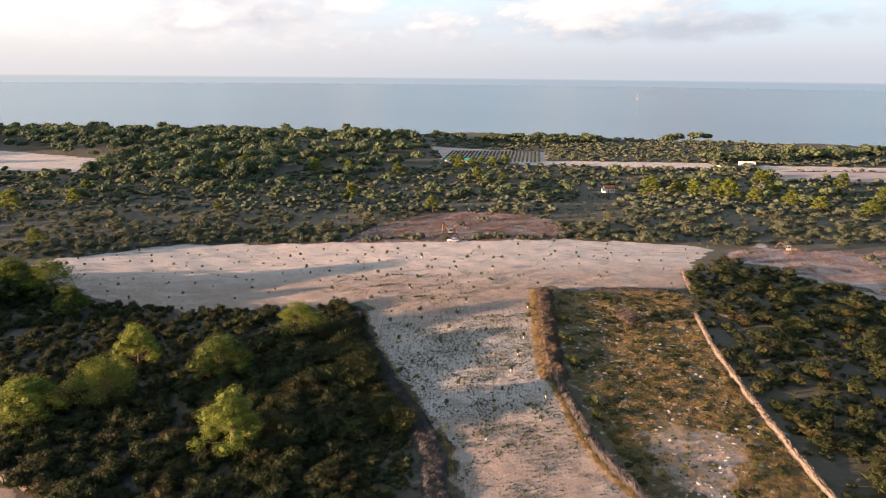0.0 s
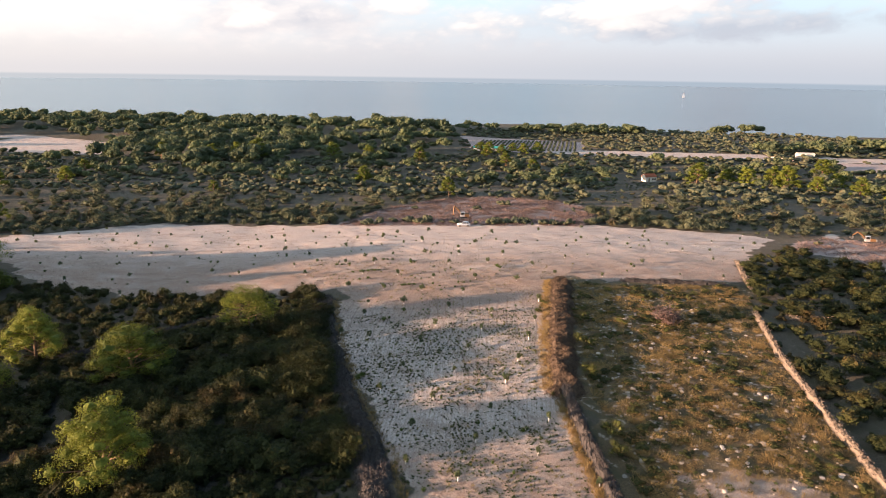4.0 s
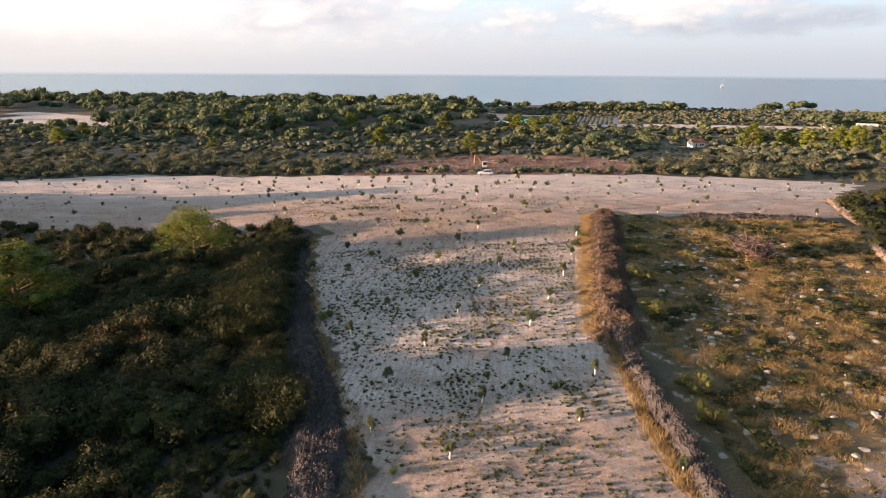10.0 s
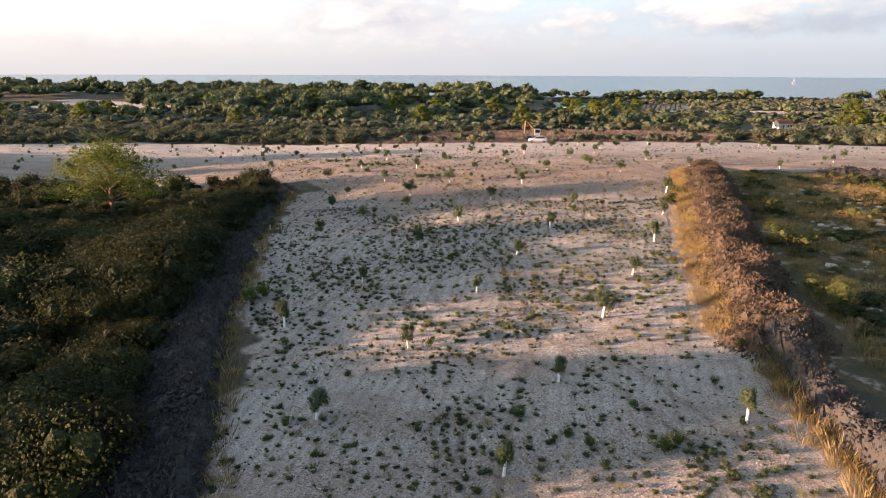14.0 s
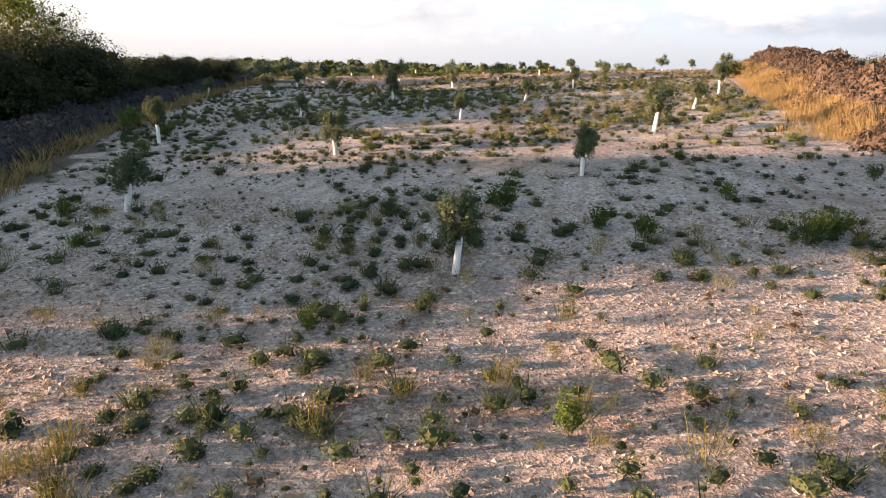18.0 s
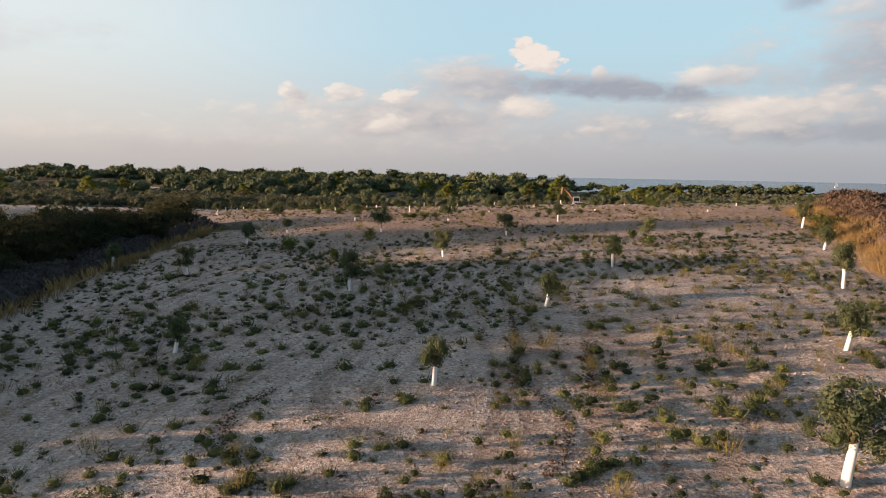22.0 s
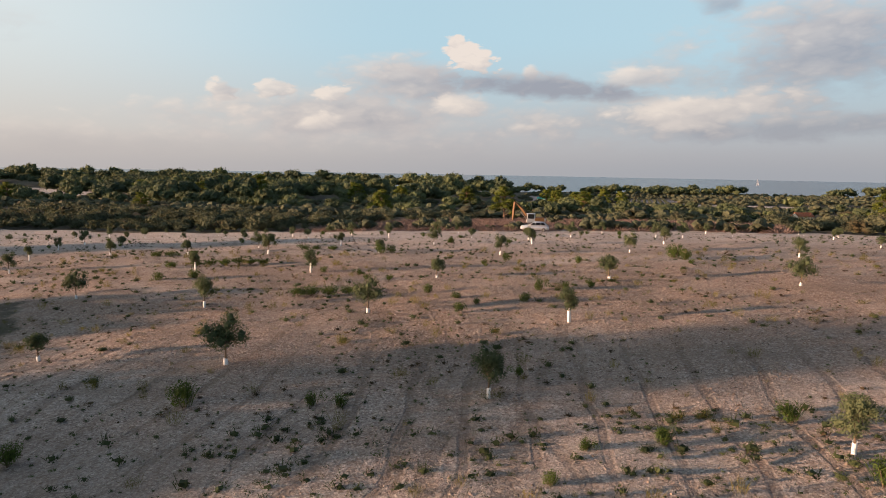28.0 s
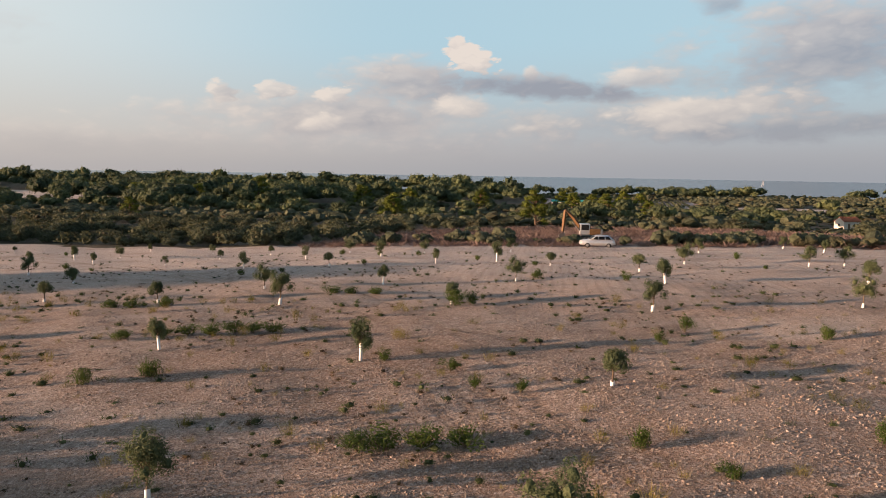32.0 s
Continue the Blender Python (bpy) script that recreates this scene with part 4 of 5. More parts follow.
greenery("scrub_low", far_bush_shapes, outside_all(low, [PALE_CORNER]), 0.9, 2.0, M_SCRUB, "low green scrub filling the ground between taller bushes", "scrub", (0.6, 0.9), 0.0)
# unseen pines added beyond the scrub, towards the evening sun, to cast shade
sunward = random_in([(-165, 20), (-97, 20), (-100, 122), (-112, 124), (-112, 170), (-165, 170)], 340)
across = across_light(sunward)
for a, b in [g[:2] for g in GAPS[:3]] + [(139.0, 167.0)]:
    sunward, across = sunward[(across < a - 3) | (across > b + 3)], across[(across < a - 3) | (across > b + 3)]
tall = np.where(across > 165, 8.0, 4.0) + 2.6 * rng.random(len(sunward))
greenery("pine_stand", far_pine_shapes, sunward, 4.0, 10.6, M_FARPINE, "unseen stand of pines added to shade scrub and field", "woods", (0.9, 1.1), 0.1, each=tall)
EAST = [(56, 150), (62, 166), (67, 184), (84, 203), (97, 177), (125, 135), (150, 60), (56, 60)]
east = outside_all(clumpy(random_in(EAST, 1500), 7.0, 0.26, 2.0), OPEN)
greenery("scrub_low_slope", far_bush_shapes, outside_all(random_in(EAST, 1300), OPEN), 1.0, 2.2, M_SCRUB, "low scrub between the bushes of the slope", "scrub", (0.6, 0.9), 0.0)
greenery("scrub_slope", mid_bush_shapes, east, 1.4, 5.0, M_SCRUB, "dark evergreen scrub on the slope beyond the wall", "scrub", (0.6, 0.95), 0.12)

# ---- rubble banks and dry stone walls ----


def lumps(x, y, seed):
    """Slow and quick unevenness of a heap, about -1 to 1."""
    a = np.sin(x * 0.9 + seed) * np.sin(y * 0.7 + 1.3 * np.sin(x * 0.5 + seed))
    b = np.sin(x * 2.3 + 2.0 * seed + np.sin(y * 1.9)) * np.sin(y * 2.6 + seed)
    return 0.6 * a + 0.4 * b


def bank(name, line, width, tall, mat, label, stone, density, near, flat=0.5, category="stone wall", rough=0.25):
    """A long heap of stones: an uneven core, stones of their own where it is nearest, the rest joined."""
    pts = along(line, 0.35)
    prof = np.linspace(-1, 1, 17)
    seed = line[0][0] * 0.37
    run = np.arange(len(pts)) * 0.35
    wob = 1 + 0.16 * np.sin(run * 0.8 + seed) + 0.10 * np.sin(run * 2.3) + 0.05 * rng.normal(size=len(pts))
    ends = np.clip(np.minimum(np.arange(len(pts)), np.arange(len(pts))[::-1]) / 7.0, 0, 1)

    def top(x, y, u, e):
        body = np.clip((1 - np.abs(u)) / (1 - flat), 0, 1) ** 0.8
        return body * tall * e * (1 + rough * 1.5 * lumps(x, y, seed)) + 0.35 * rough * np.clip(1.2 - np.abs(u), 0, 1) * lumps(y * 1.7, x * 1.7, seed)

    X = pts[:, None, 0] + pts[:, None, 2] * prof * width / 2 * wob[:, None]
    Y = pts[:, None, 1] + pts[:, None, 3] * prof * width / 2 * wob[:, None]
    Z = height(X, Y) + top(X, Y, prof[None], ends[:, None]) - 0.26 + rng.normal(size=X.shape) * 0.11
    i = np.arange(X.size).reshape(X.shape)
    quads = np.stack([i[:-1, :-1], i[:-1, 1:], i[1:, 1:], i[1:, :-1]], -1).reshape(-1, 4)
    root = tagged(new(name), label, category, kind="structure")
    part("core", mesh_from("wall_core", np.stack([X, Y, Z], -1).reshape(-1, 3), quads, mat), root)
    n = int(len(pts) * 0.35 * width * density)
    k, u = rng.integers(0, len(pts), n), rng.random(n) * 2.1 - 1.05
    x = pts[k, 0] + pts[k, 2] * u * width / 2 * wob[k] + rng.normal(size=n) * 0.15
    y = pts[k, 1] + pts[k, 3] * u * width / 2 * wob[k] + rng.normal(size=n) * 0.15
    s = stone * (0.40 + 1.1 * rng.random(n) ** 2.2)
    z = height(x, y) + np.maximum(top(x, y, u, ends[k]), 0.05) - 0.08 + rng.normal(size=n) * 0.05
    size = np.stack([s * (0.8 + 0.6 * rng.random(n)), s * (0.8 + 0.6 * rng.random(n)), s * (0.6 + 0.6 * rng.random(n))], 1)
    order = np.argsort(np.hypot(x - near[0], y - near[1]))
    cut = min(300, n)
    single = [mesh_from("stone", v, f, mat) for v, f in CHIPS]
    for j in order[:cut]:
        e = pose(x[j], y[j], z[j] + 0.2 * s[j], rng.normal() * 25, rng.normal() * 25, rng.random() * 360) @ Matrix.Diagonal((*(size[j] * (1, 1, 0.7)), 1))
        part("stone", single[j % 6], root, m=e)
    rest = order[cut:]
    if len(rest):
        ob = part("loose_stones", stones_mesh("loose_stones", FLAKES, np.stack([x, y, z], 1)[rest], size[rest] * (1, 1, 1.5), mat), root)
        ob["kind"] = "stuff"
    return root


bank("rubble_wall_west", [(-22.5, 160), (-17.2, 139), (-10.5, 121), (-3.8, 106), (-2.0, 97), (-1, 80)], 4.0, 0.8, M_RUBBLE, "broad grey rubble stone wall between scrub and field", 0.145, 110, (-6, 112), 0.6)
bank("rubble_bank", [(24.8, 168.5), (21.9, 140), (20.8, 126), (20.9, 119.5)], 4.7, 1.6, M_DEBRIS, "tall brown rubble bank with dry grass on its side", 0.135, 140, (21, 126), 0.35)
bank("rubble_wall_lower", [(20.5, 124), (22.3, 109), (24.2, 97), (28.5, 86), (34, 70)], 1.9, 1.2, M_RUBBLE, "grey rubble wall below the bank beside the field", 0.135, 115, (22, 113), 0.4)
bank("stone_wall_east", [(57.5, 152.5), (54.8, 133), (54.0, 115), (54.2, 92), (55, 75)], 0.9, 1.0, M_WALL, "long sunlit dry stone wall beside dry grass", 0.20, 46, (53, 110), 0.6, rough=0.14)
bank("stone_wall_hook", [(67, 188), (63.5, 174), (61.8, 164)], 1.1, 0.7, M_WALL, "short dry stone wall at the field corner", 0.22, 30, (61, 170), 0.5, rough=0.2)
bank("stone_wall_plot", [(36, 168.5), (48, 168), (59, 167)], 1.6, 0.7, M_RUBBLE, "low rubble ridge at the top of the grass plot", 0.20, 26, (48, 168), 0.5)
bank("stone_wall_scrub", [(-62, 126), (-48, 139), (-35, 151)], 2.0, 0.8, M_RUBBLE, "low overgrown rubble wall in the scrub", 0.20, 26, (-48, 139), 0.5)
bank("stone_wall_corner", [(-88, 99), (-70, 95), (-56, 89), (-45, 82)], 1.6, 0.9, M_WALL, "low sunlit stone wall beside a pale clearing", 0.20, 26, (-60, 91), 0.5)
bank("stone_wall_far", [(-76, 152), (-72, 130), (-78, 118)], 1.6, 0.7, M_RUBBLE, "low overgrown stone wall in the scrub", 0.20, 26, (-73, 130), 0.5)
bank("stone_wall_slope", [(60, 150), (68, 149), (78, 146)], 1.4, 0.8, M_WALL, "low stone terrace wall in the scrub", 0.20, 26, (68, 149), 0.5)

# ---- olive saplings with white sleeves ----


def build_sapling(seed, tall, spread, leaves, lean, cover=0.56):
    g = np.random.default_rng(seed)
    root = new("olive_sapling")
    bm = bmesh.new()
    ringo, ringi = [], []
    for r, store in ((0.064, ringo), (0.056, ringi)):
        for f in (-0.05, 0.45, 1.0):
            z = f * cover
            store.append([bm.verts.new((r * (1.15 - 0.3 * z) * math.cos(a) + lean * z, r * math.sin(a) * 0.9, z + (0.03 * math.cos(a) if f > 0.9 else 0))) for a in (6.2832 * j / 10 for j in range(10))])
    for store, flip in ((ringo, 1), (ringi, -1)):
        for a, b in zip(store, store[1:]):
            for j in range(10):
                bm.faces.new([a[j], a[(j + 1) % 10], b[(j + 1) % 10], b[j]][::flip])
    for j in range(10):
        bm.faces.new((ringo[2][j], ringo[2][(j + 1) % 10], ringi[2][(j + 1) % 10], ringi[2][j]))
    part("sleeve", bm_mesh("sapling_sleeve", bm, M_SLEEVE, True), root, "white plastic tree sleeve")
    part("trunk", bm_mesh("sapling_trunk", tube([(0, 0, -0.1), (lean * 0.5, 0, 0.5), (lean * 0.8, 0.03, tall * 0.75)], [0.03, 0.025, 0.01], 6), M_BARK), root)
    pieces, out = [], []
    for k in range(14):
        a = k * 2.4 + g.random()
        f = g.random()
        rr = spread * (0.25 + 0.75 * g.random()) * (1.0 - 0.5 * abs(f - 0.4))
        c = np.array((rr * math.cos(a) + lean * 0.6, rr * math.sin(a), tall * (0.44 + 0.50 * f)))
        pieces.append(tube([(lean * 0.6, 0, tall * 0.42), c * (0.6, 0.6, 0.88), c], [0.014, 0.01, 0.004], 4))
        out.append(leaf_shell(c, (spread * 0.46, spread * 0.46, tall * 0.19), int(leaves * 4.6), 0.020, 0.2, 1.7, g))
        out.append(lump(c, (spread * 0.23, spread * 0.23, tall * 0.10), g, 2))
    part("branching", bm_mesh("sapling_twigs", join_bm(pieces), M_BARK), root)["kind"] = "stuff"
    q = np.concatenate(out)
    part("crown", mesh_from("sapling_crown", q.reshape(-1, 3), np.arange(len(q) * 4).reshape(-1, 4), M_OLIVE), root)
    return tagged(root, "young olive sapling in a white sleeve on gravel", "tree", "olive saplings")


SAPLINGS = [build_sapling(1, 1.45, 0.43, 54, 0.1, 0.62), build_sapling(2, 1.32, 0.37, 50, -0.06, 0.6), build_sapling(4, 1.2, 0.32, 42, 0.2, 0.54)]
BARE_SAPLINGS = [build_sapling(3, 1.6, 0.58, 60, 0.0, 0.22), build_sapling(5, 1.35, 0.48, 54, 0.08, 0.28), build_sapling(6, 1.1, 0.40, 48, -0.1, 0.2)]
for ob in BARE_SAPLINGS:
    ob["label"] = "young olive sapling with a short white sleeve round its trunk"
ROWS_LOW = [(0.3, 105), (6.6, 102.1), (16, 107.1), (8.5, 109.6), (10.3, 116.5), (0.1, 112.5), (2.5, 119.5), (5, 127.1), (14.6, 131.1), (12.5, 124), (16.7, 138.6), (6.8, 134.8), (1, 144.2), (-5.2, 121.4), (-2.9, 128.8), (-9.8, 139.5), (17.9, 114.2), (-15, 141), (-0.9, 136.9), (8.9, 142), (18.1, 146.2), (19.5, 155.6), (22.4, 101.4), (-12.4, 149.2)]
ROWS_MID = [(-5.8, 154.8), (2.8, 152.4), (-12.6, 155), (-3, 162), (5.2, 160.5), (7.5, 169.4), (15.9, 167.7), (-10.8, 163), (-16.9, 173.6), (-18.3, 164.6), (10.7, 149.6), (-1.4, 170.3), (-9.2, 172.6), (-15.8, 182.2), (-29.3, 183.4), (-18.7, 187.2), (-12.4, 189.2), (-7.6, 182.8), (10, 182), (1.3, 181.1), (3.3, 189.8), (-4.9, 191.2), (19.8, 179.2), (-22.4, 182.7), (-25.9, 200.2), (-29.5, 173.4), (13.5, 189.6), (17.3, 201.8)]
ROWS_TOP = [(-11.6, 203.5), (-2.8, 201.7), (6.9, 203), (11.3, 218.7), (24.4, 224), (37.5, 230.1), (-6.7, 222.7), (-19.6, 201.7), (-25, 211.5), (-40.5, 195.8), (-32.9, 190.5), (-46.4, 215.6), (-48.9, 212), (-32, 220.1), (-24.1, 222.9), (-18.2, 212.8), (-52.2, 210.2), (-15.3, 219.5), (23.4, 232.6), (2.9, 196.9), (-7.1, 207), (14.7, 201)]
spots = [*ROWS_LOW, *ROWS_MID, *ROWS_TOP]
known = len(spots)
for i in range(-16, 12):
    for j in range(-2, 14):
        x, y = 2.7 + 8.1 * i + 1.9 * j + rng.normal() * 1.1, 152.5 - 2.2 * i + 8.0 * j + rng.normal() * 1.1
        if bool(inside(FIELD, np.array(x), np.array(y))) and (x < -33 or x > 22) and y < 228 and rng.random() < 0.72 and min(math.hypot(x - a, y - b) for a, b in spots) > 5.0:
            spots.append((x, y))
for k, (x, y) in enumerate(spots):
    m = place(x, y, 0, rng.random() * 360, (0.82 + 0.35 * rng.random()) * (1.0 if k < known else 0.72))
    low = k < len(ROWS_LOW)
    kinds, n = (SAPLINGS, k) if low else (BARE_SAPLINGS, k - len(ROWS_LOW))
    src = kinds[n] if n < 3 else copy_thing(kinds[n % 3] if low or n % 4 else SAPLINGS[n % 3], pose(0, 0, 0))
    src.matrix_basis = m

# ---- herbs, grass and stones on the ground ----
herb_shapes = [np.concatenate([blades(5, 0.08, 0.22, 0.6, 0.008, np.random.default_rng(120 + k)), lump((0, 0, 0.05), (0.095, 0.095, 0.065), np.random.default_rng(130 + k), 1), leaf_shell((0, 0, 0.07), (0.13, 0.13, 0.10), 30, 0.021, 0.6, 1.2, np.random.default_rng(140 + k))]) for k in range(5)]
near_herb_shapes = [np.concatenate([blades(8 if k % 2 else 26, 0.06, 0.20, 0.8, 0.0045, np.random.default_rng(220 + k)), leaf_shell((0, 0, 0.06), (0.10 + 0.03 * (k % 3), 0.11, 0.075), 120 if k % 2 else 80, 0.0125, 0.5, 1.2, np.random.default_rng(240 + k)), lump((0, 0, 0.045), (0.085 + 0.02 * (k % 3), 0.085, 0.055), np.random.default_rng(290 + k), 2)]) for k in range(8)]
lower = random_in([(-17, 149), (19, 153), (18, 140), (17, 121), (23, 100), (26, 86), (3, 86), (-1.5, 106), (-14, 138)], 14000)
lower = clumpy(lower, 2.3, 0.56)
upper = clumpy(random_in([(-118, 194), (-92, 226), (80, 216), (60, 169), (22, 168), (-20, 163), (-60, 160), (-88, 167)], 9000), 5.0, 0.62)
near = (lower[:, 1] < 130) & (lower[:, 1] > 98)
greenery("herb_tufts", herb_shapes, np.concatenate([lower[~near], upper[::2]]), 0.4, 1.6, M_HERB, "low grey-green herb tufts scattered on the gravel", "herbs", (0.7, 1.1), -0.05, 0.0)
greenery("herb_clumps", near_herb_shapes, lower[near], 0.3, 1.8, M_HERB, "grey-green herb clumps on the lower gravel slope", "herbs", (0.7, 1.2), -0.05, 0.0)
straw_shapes = [np.concatenate([blades(46, 0.14, 0.42, 0.45, 0.004, np.random.default_rng(260 + k)), leaf_shell((0, 0, 0.2), (0.15, 0.15, 0.17), 90, 0.012, 0.5, 1.6, np.random.default_rng(270 + k))]) for k in range(5)]
tufts = np.concatenate([random_in([(1, 100), (22, 100), (20, 113), (-2, 113)], 330), random_in([(-6, 122), (18, 122), (19, 148), (-14, 148)], 420), random_in([(-18, 150), (20, 150), (30, 182), (-34, 186)], 620)])
greenery("yellow_herbs", straw_shapes, tufts, 0.35, 1.15, M_YELLOWHERB, "small yellow-green herbs scattered on the gravel", "herbs", (0.7, 1.2), 0.0, 0.0)
weeds = clumpy(random_in([(-7, 121), (17, 121), (18, 140), (18, 145), (-12, 143), (-11, 134)], 1900), 3.1, 0.48, 2.2)
greenery("field_weeds", near_herb_shapes, weeds, 0.5, 2.0, M_WEED, "green weeds in loose drifts on the gravel", "weeds", (0.8, 1.3), 0.05, 0.0)
dry = np.concatenate([clumpy(random_in([(-30, 150), (24, 150), (40, 205), (-60, 205)], 5200), 3.4, 0.48, 1.4), random_in([(-2, 100), (22, 100), (16, 135), (-8, 135)], 500)])
seedlings = np.concatenate([random_in([(-17, 138), (18, 138), (22, 166), (-20, 160)], 2300), random_in([(0, 100), (20, 100), (17, 124), (-6, 124)], 900)])
greenery("seedlings", herb_shapes, seedlings, 0.22, 0.65, M_HERB, "tiny green seedlings dotted over the gravel", "herbs", (0.7, 1.1), 0.0, 0.0)
greenery("dark_herbs", near_herb_shapes, clumpy(random_in([(-18, 146), (20, 146), (24, 186), (-34, 188)], 1500), 4.2, 0.5, 0.7), 0.5, 1.7, M_HERB, "dark green herb cushions on the upper field", "herbs", (0.7, 1.1), 0.0, 0.0)
greenery("dry_herbs", herb_shapes, dry, 0.35, 1.1, M_DRYHERB, "low brown dried herbs on the stony field", "herbs", (0.5, 0.9), 0.0, 0.0)

small = np.concatenate([random_in([(-10, 135), (20, 135), (17, 121), (24, 98), (24, 88), (3, 88), (-2, 107)], 44000), random_in([(2, 100), (20, 100), (19, 114), (0, 114)], 26000),
                        random_in([(-30, 175), (30, 175), (20, 135), (-12, 135)], 20000), random_in([(-24, 182), (22, 182), (10, 152), (-14, 152)], 36000),
                        random_in([(-13, 172), (13, 172), (8, 154), (-11, 154)], 26000), random_in(FIELD[:9] + [(22, 168), (-20, 163)] + FIELD[25:], 9000)])
s = 0.024 + 0.085 * rng.random(len(small)) ** 3.4
z = height(small[:, 0], small[:, 1]) + bumps(small[:, 0], small[:, 1])
tagged(new("gravel_stones", stones_mesh("gravel_stones", FLAKES, np.c_[small, z], np.stack([s * 1.2, s, s * 0.9], 1), M_CHIP)), "loose pale limestone gravel on the field", "gravel", kind="stuff")

RUTS = [[(1.5, 126.2), (1.15, 125.4), (1.35, 124.4), (1.9, 123.5), (2.7, 122.75), (3.5, 122.2)], [(6.9, 127.8), (7.6, 126.8), (8.05, 125.9), (8.15, 124.8), (7.95, 123.4)], [(5.8, 133.8), (6.4, 130.3), (6.9, 127.1)], [(8.2, 131.0), (8.35, 129.8), (8.5, 127.6)]]
clods = np.concatenate([np.repeat(along(line, 0.1)[:, :2], 9, axis=0) for line in RUTS])
clods = clods + rng.normal(size=clods.shape) * 0.09
s = 0.03 + 0.05 * rng.random(len(clods)) ** 2
tagged(new("wheel_ruts", stones_mesh("wheel_ruts", FLAKES, np.c_[clods, height(clods[:, 0], clods[:, 1]) + bumps(clods[:, 0], clods[:, 1]) + 0.02], np.stack([s, s, s], 1), M_CLOD)), "dark earth clods thrown up along wheel ruts", "earth clods", kind="stuff")
grass_shapes = [blades(34, 0.28, 0.55, 0.55, 0.014, np.random.default_rng(160 + k)) for k in range(4)]
bank_side = along([(22.2, 168), (19.3, 140), (18.2, 122)], 0.12)
nb = 900
k = rng.integers(0, len(bank_side), nb)
off = rng.normal(size=nb) * 0.45 - 0.1
gx, gy = bank_side[k, 0] + off, bank_side[k, 1] + rng.normal(size=nb) * 0.3
gz = height(gx, gy) + np.clip((off + 0.3) * 0.7, 0, 0.8)
fine_grass = [blades(64, 0.34, 0.55, 0.5, 0.006, np.random.default_rng(170 + k)) for k in range(4)]
v, q, t = scatter(fine_grass, np.stack([gx, gy, gz], 1), rng.random(nb) * 6.283, 0.4 + 0.5 * rng.random(nb), rng.integers(0, 4, nb), rng.random(nb) ** 1.5)
tagged(new("dry_grass_fringe", mesh_from("dry_grass_fringe", v, q, M_STRAW, t)), "golden dry grass along the rubble bank", "dry grass", kind="stuff")
fringe = np.concatenate([along([(20.0, 119), (21.0, 109), (23.0, 97), (27.4, 86)], 0.10)[:, :2], along([(-19.3, 157), (-14.6, 139), (-7.8, 120), (-1.2, 106), (0.8, 97), (1.5, 88)], 0.35)[:, :2]])
fringe = fringe + rng.normal(size=fringe.shape) * 0.35
greenery("dry_grass_edge", grass_shapes, fringe, 0.7, 1.5, M_STRAW, "dry grass at the foot of the stone walls", "dry grass", (0.8, 1.1), -0.15)
plot = clumpy(random_in([(25, 166), (60, 166), (56.4, 148), (53.8, 132), (53.4, 62), (34, 62), (27, 95), (24.5, 122), (25, 140)], 5200), 3.0, 0.44)
greenery("dry_grass_plot", fine_grass, plot, 0.7, 2.1, M_STRAW, "tufted golden dry grass on the stony plot", "dry grass", (0.5, 0.9), -0.1)
plot_herb = clumpy(random_in([(25, 166), (60, 166), (56.4, 148), (53.8, 132), (53.4, 62), (34, 62), (27, 95), (24.5, 122), (25, 140)], 4600), 5.0, 0.40, 2.0)
greenery("herb_plot", herb_shapes, plot_herb, 1.2, 3.2, M_HERB, "low green herbs among dry grass on the plot", "herbs", (0.6, 0.9), -0.1)
PLOT_IN = [(25, 166), (60, 166), (56.4, 148), (53.8, 132), (53.4, 62), (34, 62), (27, 95), (24.5, 122), (25, 140)]
tussock_shapes = [blades(110, 0.36, 0.44, 0.75, 0.009, np.random.default_rng(300 + k)) for k in range(5)]
mat_shapes = [dome_shape(320 + k, 5, 40, 0.035, 0.50, 0.0, 0.55, 0.50, 0.8) for k in range(4)]
greenery("grass_tussocks", tussock_shapes, outside_all(clumpy(random_in(PLOT_IN, 3400), 3.2, 0.45, 0.6), [PLOT_PALE]), 0.7, 1.9, M_STRAW, "golden dry grass tussocks on the stony plot", "dry grass", (0.6, 1.0), 0.1)
greenery("herb_mats", mat_shapes, outside_all(clumpy(random_in(PLOT_IN, 1300), 4.4, 0.45, 3.4), [PLOT_PALE]), 0.7, 2.3, M_BUSH_MAT, "low dark green herb mats between the grass", "herbs", (0.35, 0.7), 0.0)
pale = random_in([(26, 160), (54, 160), (52, 132), (51, 80), (36, 80), (27, 110)], 1700)
s = 0.10 + 0.65 * rng.random(len(pale)) ** 4.5
tagged(new("pale_stones", stones_mesh("pale_stones", STONES, np.c_[pale, height(pale[:, 0], pale[:, 1]) + 0.05], np.stack([s * 1.05, s * 0.85, s * 0.6], 1), M_PALE)), "pale limestone lumps in the dry grass plot", "stones", kind="stuff")


def build_bush(seed, mat, name, label, category, group):
    g = np.random.default_rng(seed)
    out = [leaf_shell((0.17 * g.normal(), 0.17 * g.normal(), 0.22 + 0.34 * g.random()), (0.24, 0.24, 0.26), 90, 0.036, 0.4, 1.2, g) for _ in range(7)]
    out.append(blades(60, 0.22, 0.85, 0.45, 0.010, g))
    q = np.concatenate(out)
    root = tagged(new(name), label, category, group)
    part("foliage", mesh_from("bush_foliage", q.reshape(-1, 3), np.arange(len(q) * 4).reshape(-1, 4), mat), root)
    for a in (0.3, 2.2, 4.4):
        stem = tube([(0, 0, -0.1), (0.15 * math.cos(a), 0.15 * math.sin(a), 0.2), (0.3 * math.cos(a), 0.3 * math.sin(a), 0.45)], [0.025, 0.018, 0.008], 5)
        part("stem", bm_mesh("bush_stem", stem, M_BARK), root)
    return root


